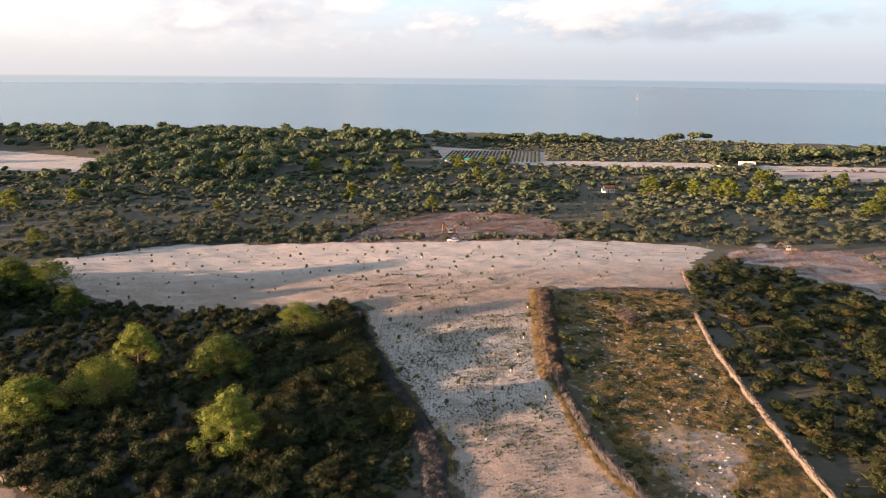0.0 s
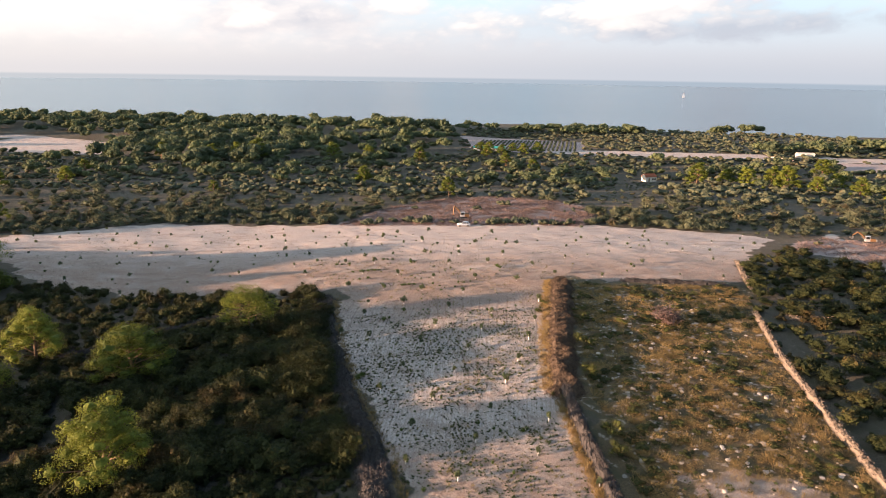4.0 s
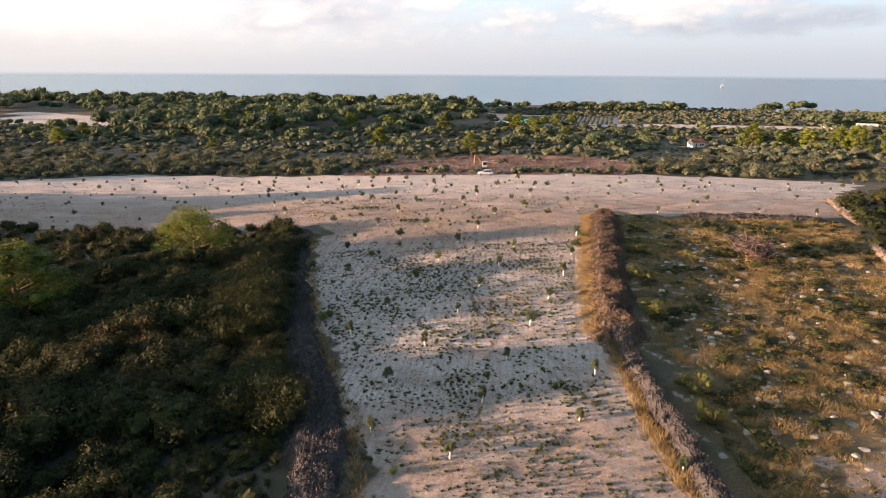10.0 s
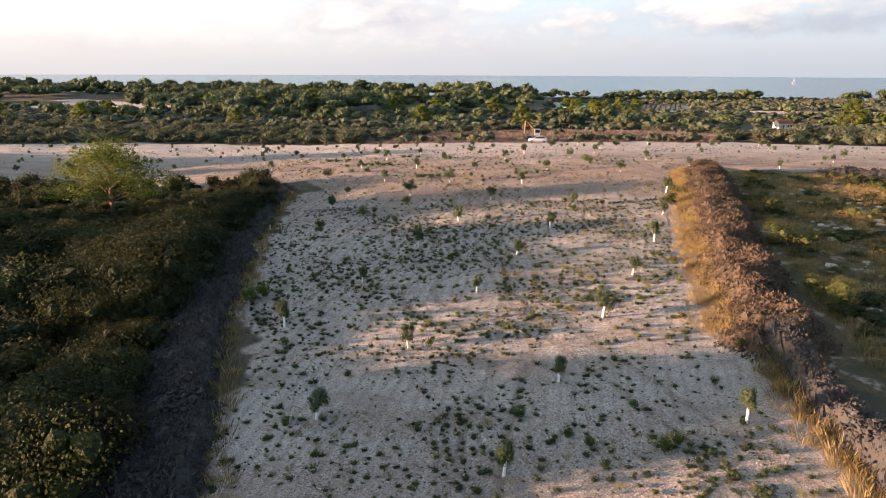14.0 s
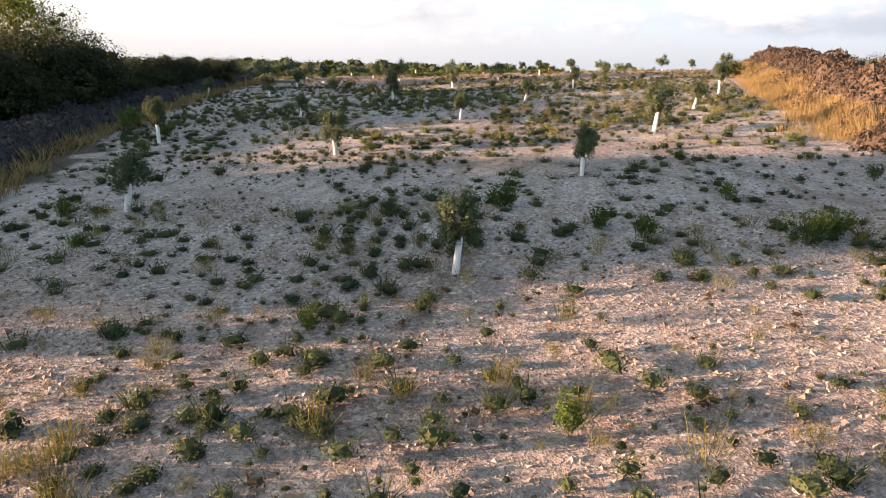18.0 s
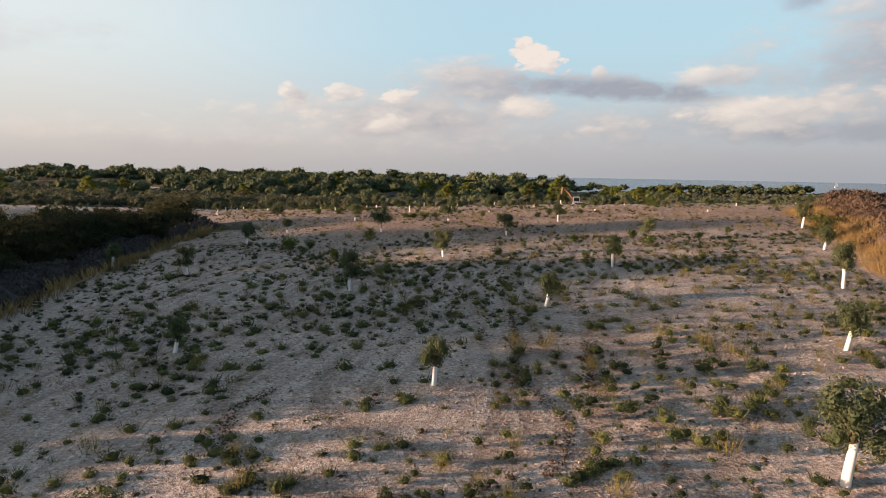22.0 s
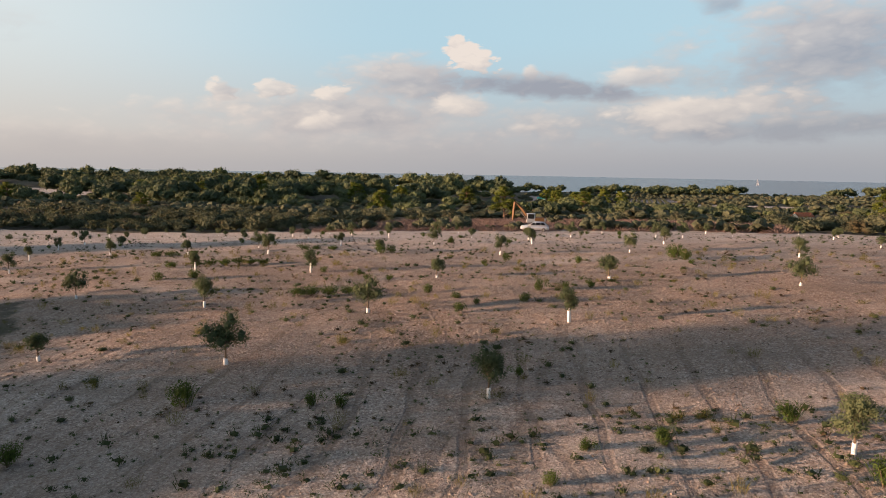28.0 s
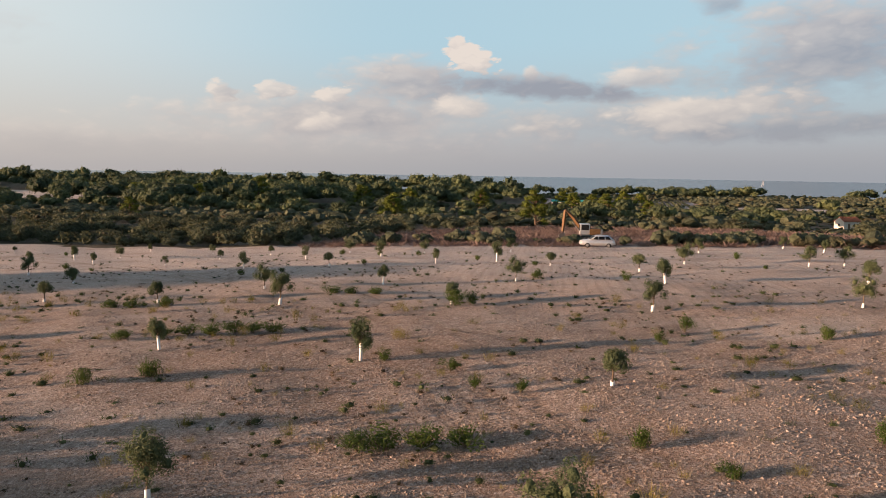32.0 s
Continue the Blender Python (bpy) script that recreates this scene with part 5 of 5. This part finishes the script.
BUSHES = [build_bush(k, M_BUSH, "green_bush", "small green bush growing on the gravel field", "bush", "bushes on the field") for k in range(4)]
FIELD_BUSHES = [(8.7, 113.5, 0.75), (10.8, 112.3, 0.6), (11.6, 111.8, 0.6), (14.4, 111.8, 0.8), (15.0, 112.4, 0.7), (1.0, 109.8, 0.5), (13.5, 114.8, 0.5), (6.9, 107.2, 0.4), (10.6, 105.4, 0.55),
                (-5.9, 122.8, 0.8), (-4.2, 119.2, 0.6), (13.0, 103.6, 0.55), (2.9, 100.2, 0.7), (-8.6, 126.0, 1.3), (-9.0, 125.0, 1.2), (-1.0, 111.9, 0.6), (17.2, 117.2, 0.5), (12.9, 118.9, 0.5), (3.6, 119.6, 0.5),
                (4.1, 166.8, 0.7), (5.2, 166.8, 0.6), (6.5, 167.5, 0.6), (3.4, 164, 0.6), (1.4, 163.7, 0.4), (-1.2, 166.2, 0.65), (0.4, 164.8, 0.5), (0.8, 162.1, 0.6), (12.2, 178, 1.2), (12.7, 177.4, 0.9),
                (6.3, 175.9, 0.65), (1.9, 177.3, 0.7), (-6.1, 171.7, 0.5), (-5.2, 170.1, 0.45), (-3.9, 169.8, 0.45), (-7.3, 182.2, 1.0), (-6.7, 182.8, 0.8), (-3.6, 192.9, 0.8), (-15.3, 170.3, 0.8),
                (-16.8, 169.4, 0.7), (-8.4, 172.6, 0.5), (0.7, 175.5, 0.45), (12.6, 175.3, 0.45), (-5.3, 151.3, 0.9), (-1.8, 151.6, 0.5), (-1.0, 151.5, 0.5), (6.9, 149.8, 0.6), (4.4, 147.7, 0.4),
                (5.2, 149.3, 0.4), (10.7, 148.3, 0.7), (10, 151.2, 0.7), (13.3, 150.5, 0.5), (-8.4, 146.9, 1.1), (-7.6, 147.8, 0.7), (-4.7, 144.4, 0.7), (-7, 145.7, 0.5), (3.5, 144.9, 0.6), (7.7, 144.3, 0.5),
                (9.2, 145.1, 0.45), (15.1, 153.1, 0.5), (3.5, 154.2, 0.4)]
LOW_ROWS = [(-13.8, 176.5, 0.8), (-14.6, 176.4, 0.8), (-15.3, 176.3, 0.9), (-16.2, 176.0, 0.8), (-17.0, 175.8, 0.8), (-17.9, 175.6, 0.7), (-19.3, 174.9, 0.7), (-5.0, 166.1, 0.8), (-6.0, 166.0, 0.9), (-6.8, 165.8, 0.9),
            (-7.4, 165.7, 0.8), (-14.3, 185.6, 0.9), (-13.2, 185.6, 0.8), (-12.0, 185.6, 0.8), (-24.3, 181.6, 0.8), (-23.0, 181.6, 0.8), (-21.5, 181.8, 0.9)]
for _ in range(46):
    x, y = random_in([(-90, 170), (-80, 222), (60, 215), (45, 172), (30, 180), (-20, 196), (-40, 162)], 1)[0]
    FIELD_BUSHES.append((x, y, 0.4 + 0.4 * rng.random()))
for k, (x, y, s) in enumerate(FIELD_BUSHES):
    m = place(x, y, 0, 77.0 * k, s)
    ob = BUSHES[k] if k < 4 else copy_thing(BUSHES[k % 4], pose(0, 0, 0))
    ob.matrix_basis = m
for k, (x, y, s) in enumerate(LOW_ROWS):
    ob = copy_thing(BUSHES[k % 4], pose(0, 0, 0))
    ob.matrix_basis = place(x, y, 0, 50.0 * k, s) @ Matrix.Diagonal((1.3, 1.3, 0.62, 1.0))
    ob["label"] = "low spreading green bush growing in a row on gravel"
SHRUBS = []
for k in range(3):
    root = tagged(new("evergreen_shrub"), "rounded evergreen shrub growing beside the rubble bank", "shrub", "shrubs in the plot")
    q = near_bush_shapes[k] * (1, 1, 0.9)
    part("foliage", mesh_from("shrub_foliage", q.reshape(-1, 3), np.arange(len(q) * 4).reshape(-1, 4), M_SHRUB), root)
    for a in (0.4, 2.5, 4.5):
        stem = tube([(0, 0, -0.1), (0.1 * math.cos(a), 0.1 * math.sin(a), 0.15), (0.2 * math.cos(a), 0.2 * math.sin(a), 0.4)], [0.022, 0.016, 0.007], 5)
        part("stem", bm_mesh("shrub_stem", stem, M_BARK), root)
    SHRUBS.append(root)
PLOT_SHRUBS = [(25.6, 136.5, 3.3), (24.4, 126.5, 2.9), (26.6, 147.0, 2.3), (27.2, 132.2, 1.0), (28, 157, 2.2), (27.4, 151, 1.8), (33, 145, 1.9), (31, 138, 1.0), (33, 120, 1.2), (25.6, 112, 2.5), (25.9, 107.5, 2.6), (40, 142, 1.4), (45, 155, 1.5),
               (19.4, 122.6, 1.0), (18.9, 121.0, 0.8), (20.6, 120.0, 1.2), (21.2, 123.5, 1.1), (19.4, 150, 1.8), (20.4, 154, 1.6), (33, 161, 1.6), (50, 128, 1.2), (48, 108, 1.2), (52, 162, 1.4)]
for _ in range(90):
    x, y = random_in([(25, 166), (57, 166), (54, 148), (51, 132), (51, 84), (36, 84), (28, 100), (25, 140)], 1)[0]
    PLOT_SHRUBS.append((x, y, 0.5 + 0.9 * rng.random() ** 2))
for k, (x, y, s) in enumerate(PLOT_SHRUBS):
    m = place(x, y, 0, 61.0 * k, s)
    ob = SHRUBS[k] if k < 3 else copy_thing(SHRUBS[k % 3], pose(0, 0, 0))
    ob.matrix_basis = m


def build_evergreen(k):
    root = tagged(new("evergreen_bush"), "large dense dark evergreen bush beside the rubble wall", "bush", "evergreen bushes along the wall")
    q = np.concatenate([near_bush_shapes[k], near_bush_shapes[k + 1] * (0.8, 0.8, 0.9)])
    part("foliage", mesh_from("evergreen_foliage", q.reshape(-1, 3), np.arange(len(q) * 4).reshape(-1, 4), M_SCRUB), root)
    for a in (0.5, 2.6, 4.6):
        stem = tube([(0, 0, -0.1), (0.12 * math.cos(a), 0.12 * math.sin(a), 0.2), (0.22 * math.cos(a), 0.22 * math.sin(a), 0.5)], [0.03, 0.02, 0.008], 6)
        part("stem", bm_mesh("evergreen_stem", stem, M_BARK), root)
    return root


EVERGREENS = [build_evergreen(k) for k in range(4)]
for k in range(20):
    f = (k + 0.5) / 20
    x, y = -16.8 - 5.6 * f + rng.normal() * 0.5 - 1.6 * (k % 2), 136.5 + 23.5 * f + rng.normal() * 0.4
    ob = EVERGREENS[k] if k < 4 else copy_thing(EVERGREENS[k % 4], pose(0, 0, 0))
    ob.matrix_basis = place(x, y, 0, 83.0 * k, lane_height(x, y, 3.1 + 1.2 * rng.random()))
dead = build_bush(40, M_BRUSH, "dead_bush", "large brown dried-out bush in the grass plot", "bush", "")
dead.matrix_basis = place(41, 146.5, 0, 0, 6.6) @ Matrix.Diagonal((1.15, 1.15, 0.55, 1.0))

# cut brush and heaps on the cleared ground
twig_shapes = [blades(26, 0.5, 0.5, 1.6, 0.03, np.random.default_rng(200 + k)) for k in range(4)]
heap = np.concatenate([clumpy(random_in(CLEARED, 4200), 3.0, 0.30), clumpy(random_in(CLEARED_EAST, 4600), 3.5, 0.25)])
greenery("cut_brush", twig_shapes, heap, 0.6, 2.4, M_BRUSH, "reddish cut brush lying on cleared ground", "brush", (0.5, 1.1))

left_over = np.concatenate([random_in([(-30, 236.5), (36, 236.5), (34, 243), (-24, 243)], 60), random_in(CLEARED, 14), random_in(CLEARED_EAST, 40)])
greenery("uncut_scrub", bush_shapes, left_over, 1.5, 3.2, M_BELT, "scrub bushes left standing on the cleared ground", "scrub", (0.7, 1.0), 0.1)

# ---- vehicles ----


def wheel(parent, x, y, r=0.30, w=0.19):
    bm = bmesh.new()
    bmesh.ops.create_cone(bm, cap_ends=True, segments=20, radius1=r, radius2=r, depth=w)
    bmesh.ops.bevel(bm, geom=[e for e in bm.edges if abs(e.verts[0].co.z - e.verts[1].co.z) < 1e-4], offset=0.03, segments=2, affect="EDGES")
    w_ob = part("wheel", bm_mesh("tyre", bm, M_RUBBER, True), parent, "black tyre", pose(x, y, r, 90, 0, 0))
    bm = bmesh.new()
    bmesh.ops.create_cone(bm, cap_ends=True, segments=16, radius1=r * 0.62, radius2=r * 0.55, depth=w + 0.02)
    part("rim", bm_mesh("rim", bm, M_STEEL), w_ob)
    return w_ob


def shell(sections, mat, name):
    """A body lofted through closed outlines, given as lists of (x, y, z)."""
    bm = bmesh.new()
    rows = [[bm.verts.new(p) for p in sec] for sec in sections]
    for a, b in zip(rows, rows[1:]):
        for j in range(len(a)):
            bm.faces.new((a[j], a[(j + 1) % len(a)], b[(j + 1) % len(a)], b[j]))
    bm.faces.new(rows[0][::-1])
    bm.faces.new(rows[-1])
    bmesh.ops.recalc_face_normals(bm, faces=bm.faces[:])
    return bm_mesh(name, bm, mat, True)


def build_car():
    root = tagged(new("car"), "silver five-door hatchback car parked at the field edge", "car")
    # x along the car, front at -x
    prof = [(-1.98, 0.45, 0.62), (-1.90, 0.35, 0.78), (-1.0, 0.30, 0.92), (-0.2, 0.28, 0.96), (0.9, 0.28, 0.98), (1.7, 0.30, 0.97), (1.95, 0.36, 0.88), (2.0, 0.45, 0.66)]
    part("body", shell([[(x, -0.82 + 0.06 * (k in (0, 7)), lo), (x, -0.84 + 0.06 * (k in (0, 7)), (lo + hi) / 2), (x, -0.74, hi), (x, 0.74, hi), (x, 0.84 - 0.06 * (k in (0, 7)), (lo + hi) / 2), (x, 0.82 - 0.06 * (k in (0, 7)), lo)] for k, (x, lo, hi) in enumerate(prof)], M_SILVER, "car_body"), root)
    cab = [(-0.95, 0.92, 0.93), (-0.25, 0.94, 1.38), (0.2, 0.94, 1.44), (1.35, 0.94, 1.40), (1.88, 0.94, 0.98)]
    part("cabin", shell([[(x, -0.76, lo), (x, -0.60 - 0.1 * (hi < 1.1), hi), (x, 0.60 + 0.1 * (hi < 1.1), hi), (x, 0.76, lo)] for x, lo, hi in cab], M_SILVER, "car_cabin"), root)
    for side in (-1, 1):
        for x0, x1, top0, top1 in ((-0.62, 0.02, -0.22, 0.0), (0.10, 0.80, 0.10, 0.76), (0.90, 1.50, 0.88, 1.25)):
            bm = bmesh.new()
            lo, hi = 1.0, 1.33
            a = [bm.verts.new(p) for p in ((x0, side * 0.765, lo), (x1, side * 0.765, lo), (top1, side * 0.655, hi), (top0, side * 0.655, hi))]
            bm.faces.new(a)
            bmesh.ops.solidify(bm, geom=bm.faces[:], thickness=0.02)
            part("side_window", bm_mesh("car_side_window", bm, M_GLASS), root)
    for xa, za, xb, zb, nm in ((-0.90, 0.97, -0.30, 1.36, "windscreen"), (1.86, 1.02, 1.42, 1.37, "rear_window")):
        bm = bmesh.new()
        d = -0.015 if xa < 0 else 0.015
        bm.faces.new([bm.verts.new(p) for p in ((xa + d, -0.66, za + 0.02), (xa + d, 0.66, za + 0.02), (xb + d, 0.54, zb + 0.02), (xb + d, -0.54, zb + 0.02))])
        bmesh.ops.solidify(bm, geom=bm.faces[:], thickness=0.015)
        part(nm, bm_mesh("car_" + nm, bm, M_GLASS), root)
    for x in (-1.22, 1.25):
        for y in (-0.76, 0.76):
            wheel(root, x, y)
    for y in (-0.58, 0.58):
        part("headlight", bm_mesh("headlight", box((0.08, 0.34, 0.14), (-1.94, y, 0.66), 0.02), M_LAMPCLEAR), root)
        part("tail_light", bm_mesh("tail_light", box((0.08, 0.30, 0.16), (1.96, y, 0.74), 0.02), M_LAMPRED), root)
        part("wing_mirror", bm_mesh("wing_mirror", box((0.10, 0.16, 0.12), (-0.55, y * 1.52, 1.0), 0.03), M_SILVER), root)
    part("bumper", bm_mesh("bumper", box((0.14, 1.5, 0.2), (-1.97, 0, 0.44), 0.05), M_SILVER), root)
    part("bumper", bm_mesh("bumper", box((0.14, 1.5, 0.2), (1.98, 0, 0.46), 0.05), M_SILVER), root)
    return root


car = build_car()
car.matrix_basis = place(3.0, 234.0, 0.0, 4.0)


def build_excavator(arm_up):
    root = tagged(new("excavator"), "worn yellow tracked excavator standing on cleared ground", "excavator", "excavators")
    for y in (-1.05, 1.05):
        bm = bmesh.new()
        seg = [(-1.6, 0.42), (-1.35, 0.12), (-1.0, 0.02), (1.0, 0.02), (1.35, 0.12), (1.6, 0.42), (1.35, 0.74), (1.0, 0.84), (-1.0, 0.84), (-1.35, 0.74)]
        a, b = ([bm.verts.new((x, y + s * 0.26, z)) for x, z in seg] for s in (-1, 1))
        for j in range(len(seg)):
            bm.faces.new((a[j], a[(j + 1) % len(seg)], b[(j + 1) % len(seg)], b[j]))
        bm.faces.new(a[::-1])
        bm.faces.new(b)
        bmesh.ops.recalc_face_normals(bm, faces=bm.faces[:])
        track = part("track", bm_mesh("excavator_track", bm, M_RUBBER), root, "muddy black crawler track")
        for x in (-1.25, -0.6, 0.0, 0.6, 1.25):
            bm = bmesh.new()
            bmesh.ops.create_cone(bm, cap_ends=True, segments=14, radius1=0.26, radius2=0.26, depth=0.58)
            part("roller", bm_mesh("track_roller", bm, M_STEEL), track, m=pose(x, y, 0.43, 90))
    part("undercarriage", bm_mesh("undercarriage", box((1.8, 1.7, 0.4), (0, 0, 0.75), 0.05), M_STEEL), root)
    part("engine_housing", bm_mesh("engine_housing", box((1.7, 2.3, 0.95), (1.0, 0, 1.5), 0.12), M_YELLOW), root)
    part("counterweight", bm_mesh("counterweight", box((0.5, 2.3, 0.8), (1.95, 0, 1.42), 0.15), M_STEEL), root)
    cab = part("cab", bm_mesh("cab", box((1.5, 1.0, 1.65), (-0.5, -0.62, 1.85), 0.1), M_SILVER), root, "pale cab with dark glass")
    part("cab_window", bm_mesh("cab_window", box((1.1, 0.04, 0.8), (-0.5, -1.13, 2.15), 0.01), M_GLASS), cab)
    part("cab_window", bm_mesh("cab_window", box((0.04, 0.8, 0.95), (-1.26, -0.62, 2.1), 0.01), M_GLASS), cab)
    part("cab_window", bm_mesh("cab_window", box((0.04, 0.8, 0.6), (0.26, -0.62, 2.2), 0.01), M_GLASS), cab)
    knee, wrist, tip = arm_up
    for a, b, w, nm in (((-0.6, 0.3, 1.5), knee, 0.42, "boom"), (knee, wrist, 0.34, "stick")):
        a, b = Vector(a), Vector(b)
        mid = (a + b) / 2 + Vector((0, 0, 0.35 if nm == "boom" else 0.0))
        part(nm, bm_mesh(nm, tube([a, mid, b], [w * 0.62, w * 0.8, w * 0.5], 4), M_YELLOW), root)
    part("ram", bm_mesh("ram", tube([(-0.9, 0.3, 1.3), (Vector(knee) * 0.55 + Vector((-0.4, 0.13, 0.3)))], [0.09, 0.07], 8), M_STEEL), root)
    bm = bmesh.new()
    t = Vector(tip)
    pts = [(0.35, 0.0), (0.30, -0.55), (-0.1, -0.85), (-0.5, -0.7), (-0.62, -0.35)]
    for s0, s1 in zip(pts, pts[1:]):
        bm.faces.new([bm.verts.new(t + Vector(p)) for p in ((s0[0], -0.5, s0[1]), (s1[0], -0.5, s1[1]), (s1[0], 0.5, s1[1]), (s0[0], 0.5, s0[1]))])
    for s in (-0.5, 0.5):
        bm.faces.new([bm.verts.new(t + Vector((p, s, q))) for p, q in pts])
    bmesh.ops.solidify(bm, geom=bm.faces[:], thickness=0.05)
    part("bucket", bm_mesh("bucket", bm, M_STEEL), root)
    return root


dig = build_excavator(((-3.3, 0.3, 4.6), (-3.6, 0.3, 1.4), (-3.6, 0.3, 1.2)))
dig.matrix_basis = place(2.6, 247, 0.0, 8.0, 0.92)
dig = build_excavator(((-3.2, 0.3, 3.6), (-4.6, 0.3, 2.4), (-4.6, 0.3, 2.2)))
dig.matrix_basis = place(111, 216, 0.0, -10.0, 0.85)

# ---- houses ----


def build_house(long, deep, tall, ridge, roof_mat, label, wall_mat=M_PLASTER, overhang=0.25):
    root = tagged(new("house"), label, "house")
    bm = bmesh.new()
    x, y = long / 2, deep / 2
    for s in (-1, 1):
        bm.faces.new([bm.verts.new(p) for p in ((s * x, -y, -0.4), (s * x, y, -0.4), (s * x, y, tall), (s * x, 0, tall + ridge), (s * x, -y, tall))])
        bm.faces.new([bm.verts.new(p) for p in ((-x, s * y, -0.4), (x, s * y, -0.4), (x, s * y, tall), (-x, s * y, tall))])
    bmesh.ops.remove_doubles(bm, verts=bm.verts, dist=1e-4)
    bmesh.ops.recalc_face_normals(bm, faces=bm.faces[:])
    bmesh.ops.solidify(bm, geom=bm.faces[:], thickness=0.2)
    part("wall", bm_mesh("house_wall", bm, wall_mat), root)
    slope = math.hypot(y, ridge)
    ang = math.degrees(math.atan2(ridge, y))
    for s in (-1, 1):
        roof = part("roof", bm_mesh("house_roof", box((long + 2 * overhang, slope + overhang, 0.12), (0, 0, 0)), roof_mat), root, "", pose(0, s * (y + overhang) / 2, tall + ridge / 2 + 0.08, -s * ang, 0, 0))
        if roof_mat is M_ROOF:
            tile = bm_mesh("roof_tile", tube([(0, -slope / 2, 0.08), (0, slope / 2, 0.08)], [0.09, 0.09], 6), M_ROOF)
            for k in range(int(long / 0.26)):
                part("roof_tile", tile, roof, m=pose(-long / 2 + 0.13 + 0.26 * k, 0, 0))
    door = part("door", bm_mesh("house_door", box((0.9, 0.08, 2.0), (0, 0, 1.0), 0.01), M_WOOD), root, m=pose(-long * 0.2, -y - 0.02, 0))
    part("door_handle", bm_mesh("door_handle", box((0.12, 0.05, 0.03), (0.35, -0.06, 1.0), 0.01), M_STEEL), door)
    for wx in (long * 0.15, long * 0.35):
        win = part("window", bm_mesh("window_frame", box((0.9, 0.10, 1.0), (0, 0, 0), 0.01), M_WOOD), root, m=pose(wx, -y - 0.02, 1.4))
        part("pane", bm_mesh("window_pane", box((0.74, 0.04, 0.84), (0, -0.05, 0)), M_GLASS), win)
    win = part("window", bm_mesh("window_frame", box((0.10, 0.7, 0.8), (0, 0, 0), 0.01), M_WOOD), root, m=pose(-x - 0.02, 0, 1.5))
    part("pane", bm_mesh("window_pane", box((0.04, 0.56, 0.66), (-0.05, 0, 0)), M_GLASS), win)
    return root


hut = build_house(7.0, 4.5, 2.6, 1.5, M_ROOF, "small cream house with a red tiled roof in the scrub")
hut.matrix_basis = place(93, 386, 0, 22, 0.9)
hall = build_house(13.0, 7.0, 3.4, 0.7, M_PLASTER, "long white farm building beside pale fields")
hall.matrix_basis = place(226, 512, 0, -8, 0.82)
shed = build_house(22.0, 7.0, 2.2, 1.0, M_TEAL, "low shed with a teal sheet roof by the vineyard", M_PLASTER)
shed.matrix_basis = place(12, 521, 0, 3)

# low white wall beside the farm building
bank("stone_wall_farm", [(206, 527), (203, 507), (214, 485)], 1.4, 1.0, M_PALE, "pale stone wall beside a farm track", 0.4, 4, (190, 490), 0.6)

# vineyard rows
vine = np.concatenate([np.stack([np.linspace(-2 + 3.1 * k, 8 + 3.1 * k, 48), np.linspace(524, 600, 48)], 1) for k in range(25)])
vine = vine[inside(FAR_RED[1], vine[:, 0], vine[:, 1])] + rng.normal(size=(int(inside(FAR_RED[1], vine[:, 0], vine[:, 1]).sum()), 2)) * 0.15
greenery("vineyard_rows", far_bush_shapes, vine, 1.2, 1.8, M_BELT, "rows of green vines on a pale field", "vineyard", (0.8, 1.0), 0.2)

# ---- sailing boat ----
boat = tagged(new("sailboat"), "small white sailing boat far out on the sea", "boat")
part("hull", shell([[(x, -w, 1.2), (x, -w * 0.5, -0.2), (x, w * 0.5, -0.2), (x, w, 1.2)] for x, w in ((-6, 1.0), (-2, 1.8), (2, 1.7), (5, 0.8), (6.5, 0.1))], M_SAIL, "boat_hull"), boat)
part("mast", bm_mesh("boat_mast", tube([(0.5, 0, 1), (0.5, 0, 20)], [0.16, 0.1], 6), M_STEEL), boat)
for nm, pts in (("mainsail", ((0.3, 0.1, 2.2), (-5.5, 0.9, 2.2), (0.3, 0.1, 19.5))), ("jib", ((0.8, 0.1, 2.0), (6.2, 0.1, 1.6), (0.8, 0.1, 16)))):
    bm = bmesh.new()
    bm.faces.new([bm.verts.new(p) for p in pts])
    bmesh.ops.solidify(bm, geom=bm.faces[:], thickness=0.06)
    part(nm, bm_mesh(nm, bm, M_SAIL), boat, "white sail")
boat.matrix_basis = pose(610, 2205, -14, 0, 0, 35)
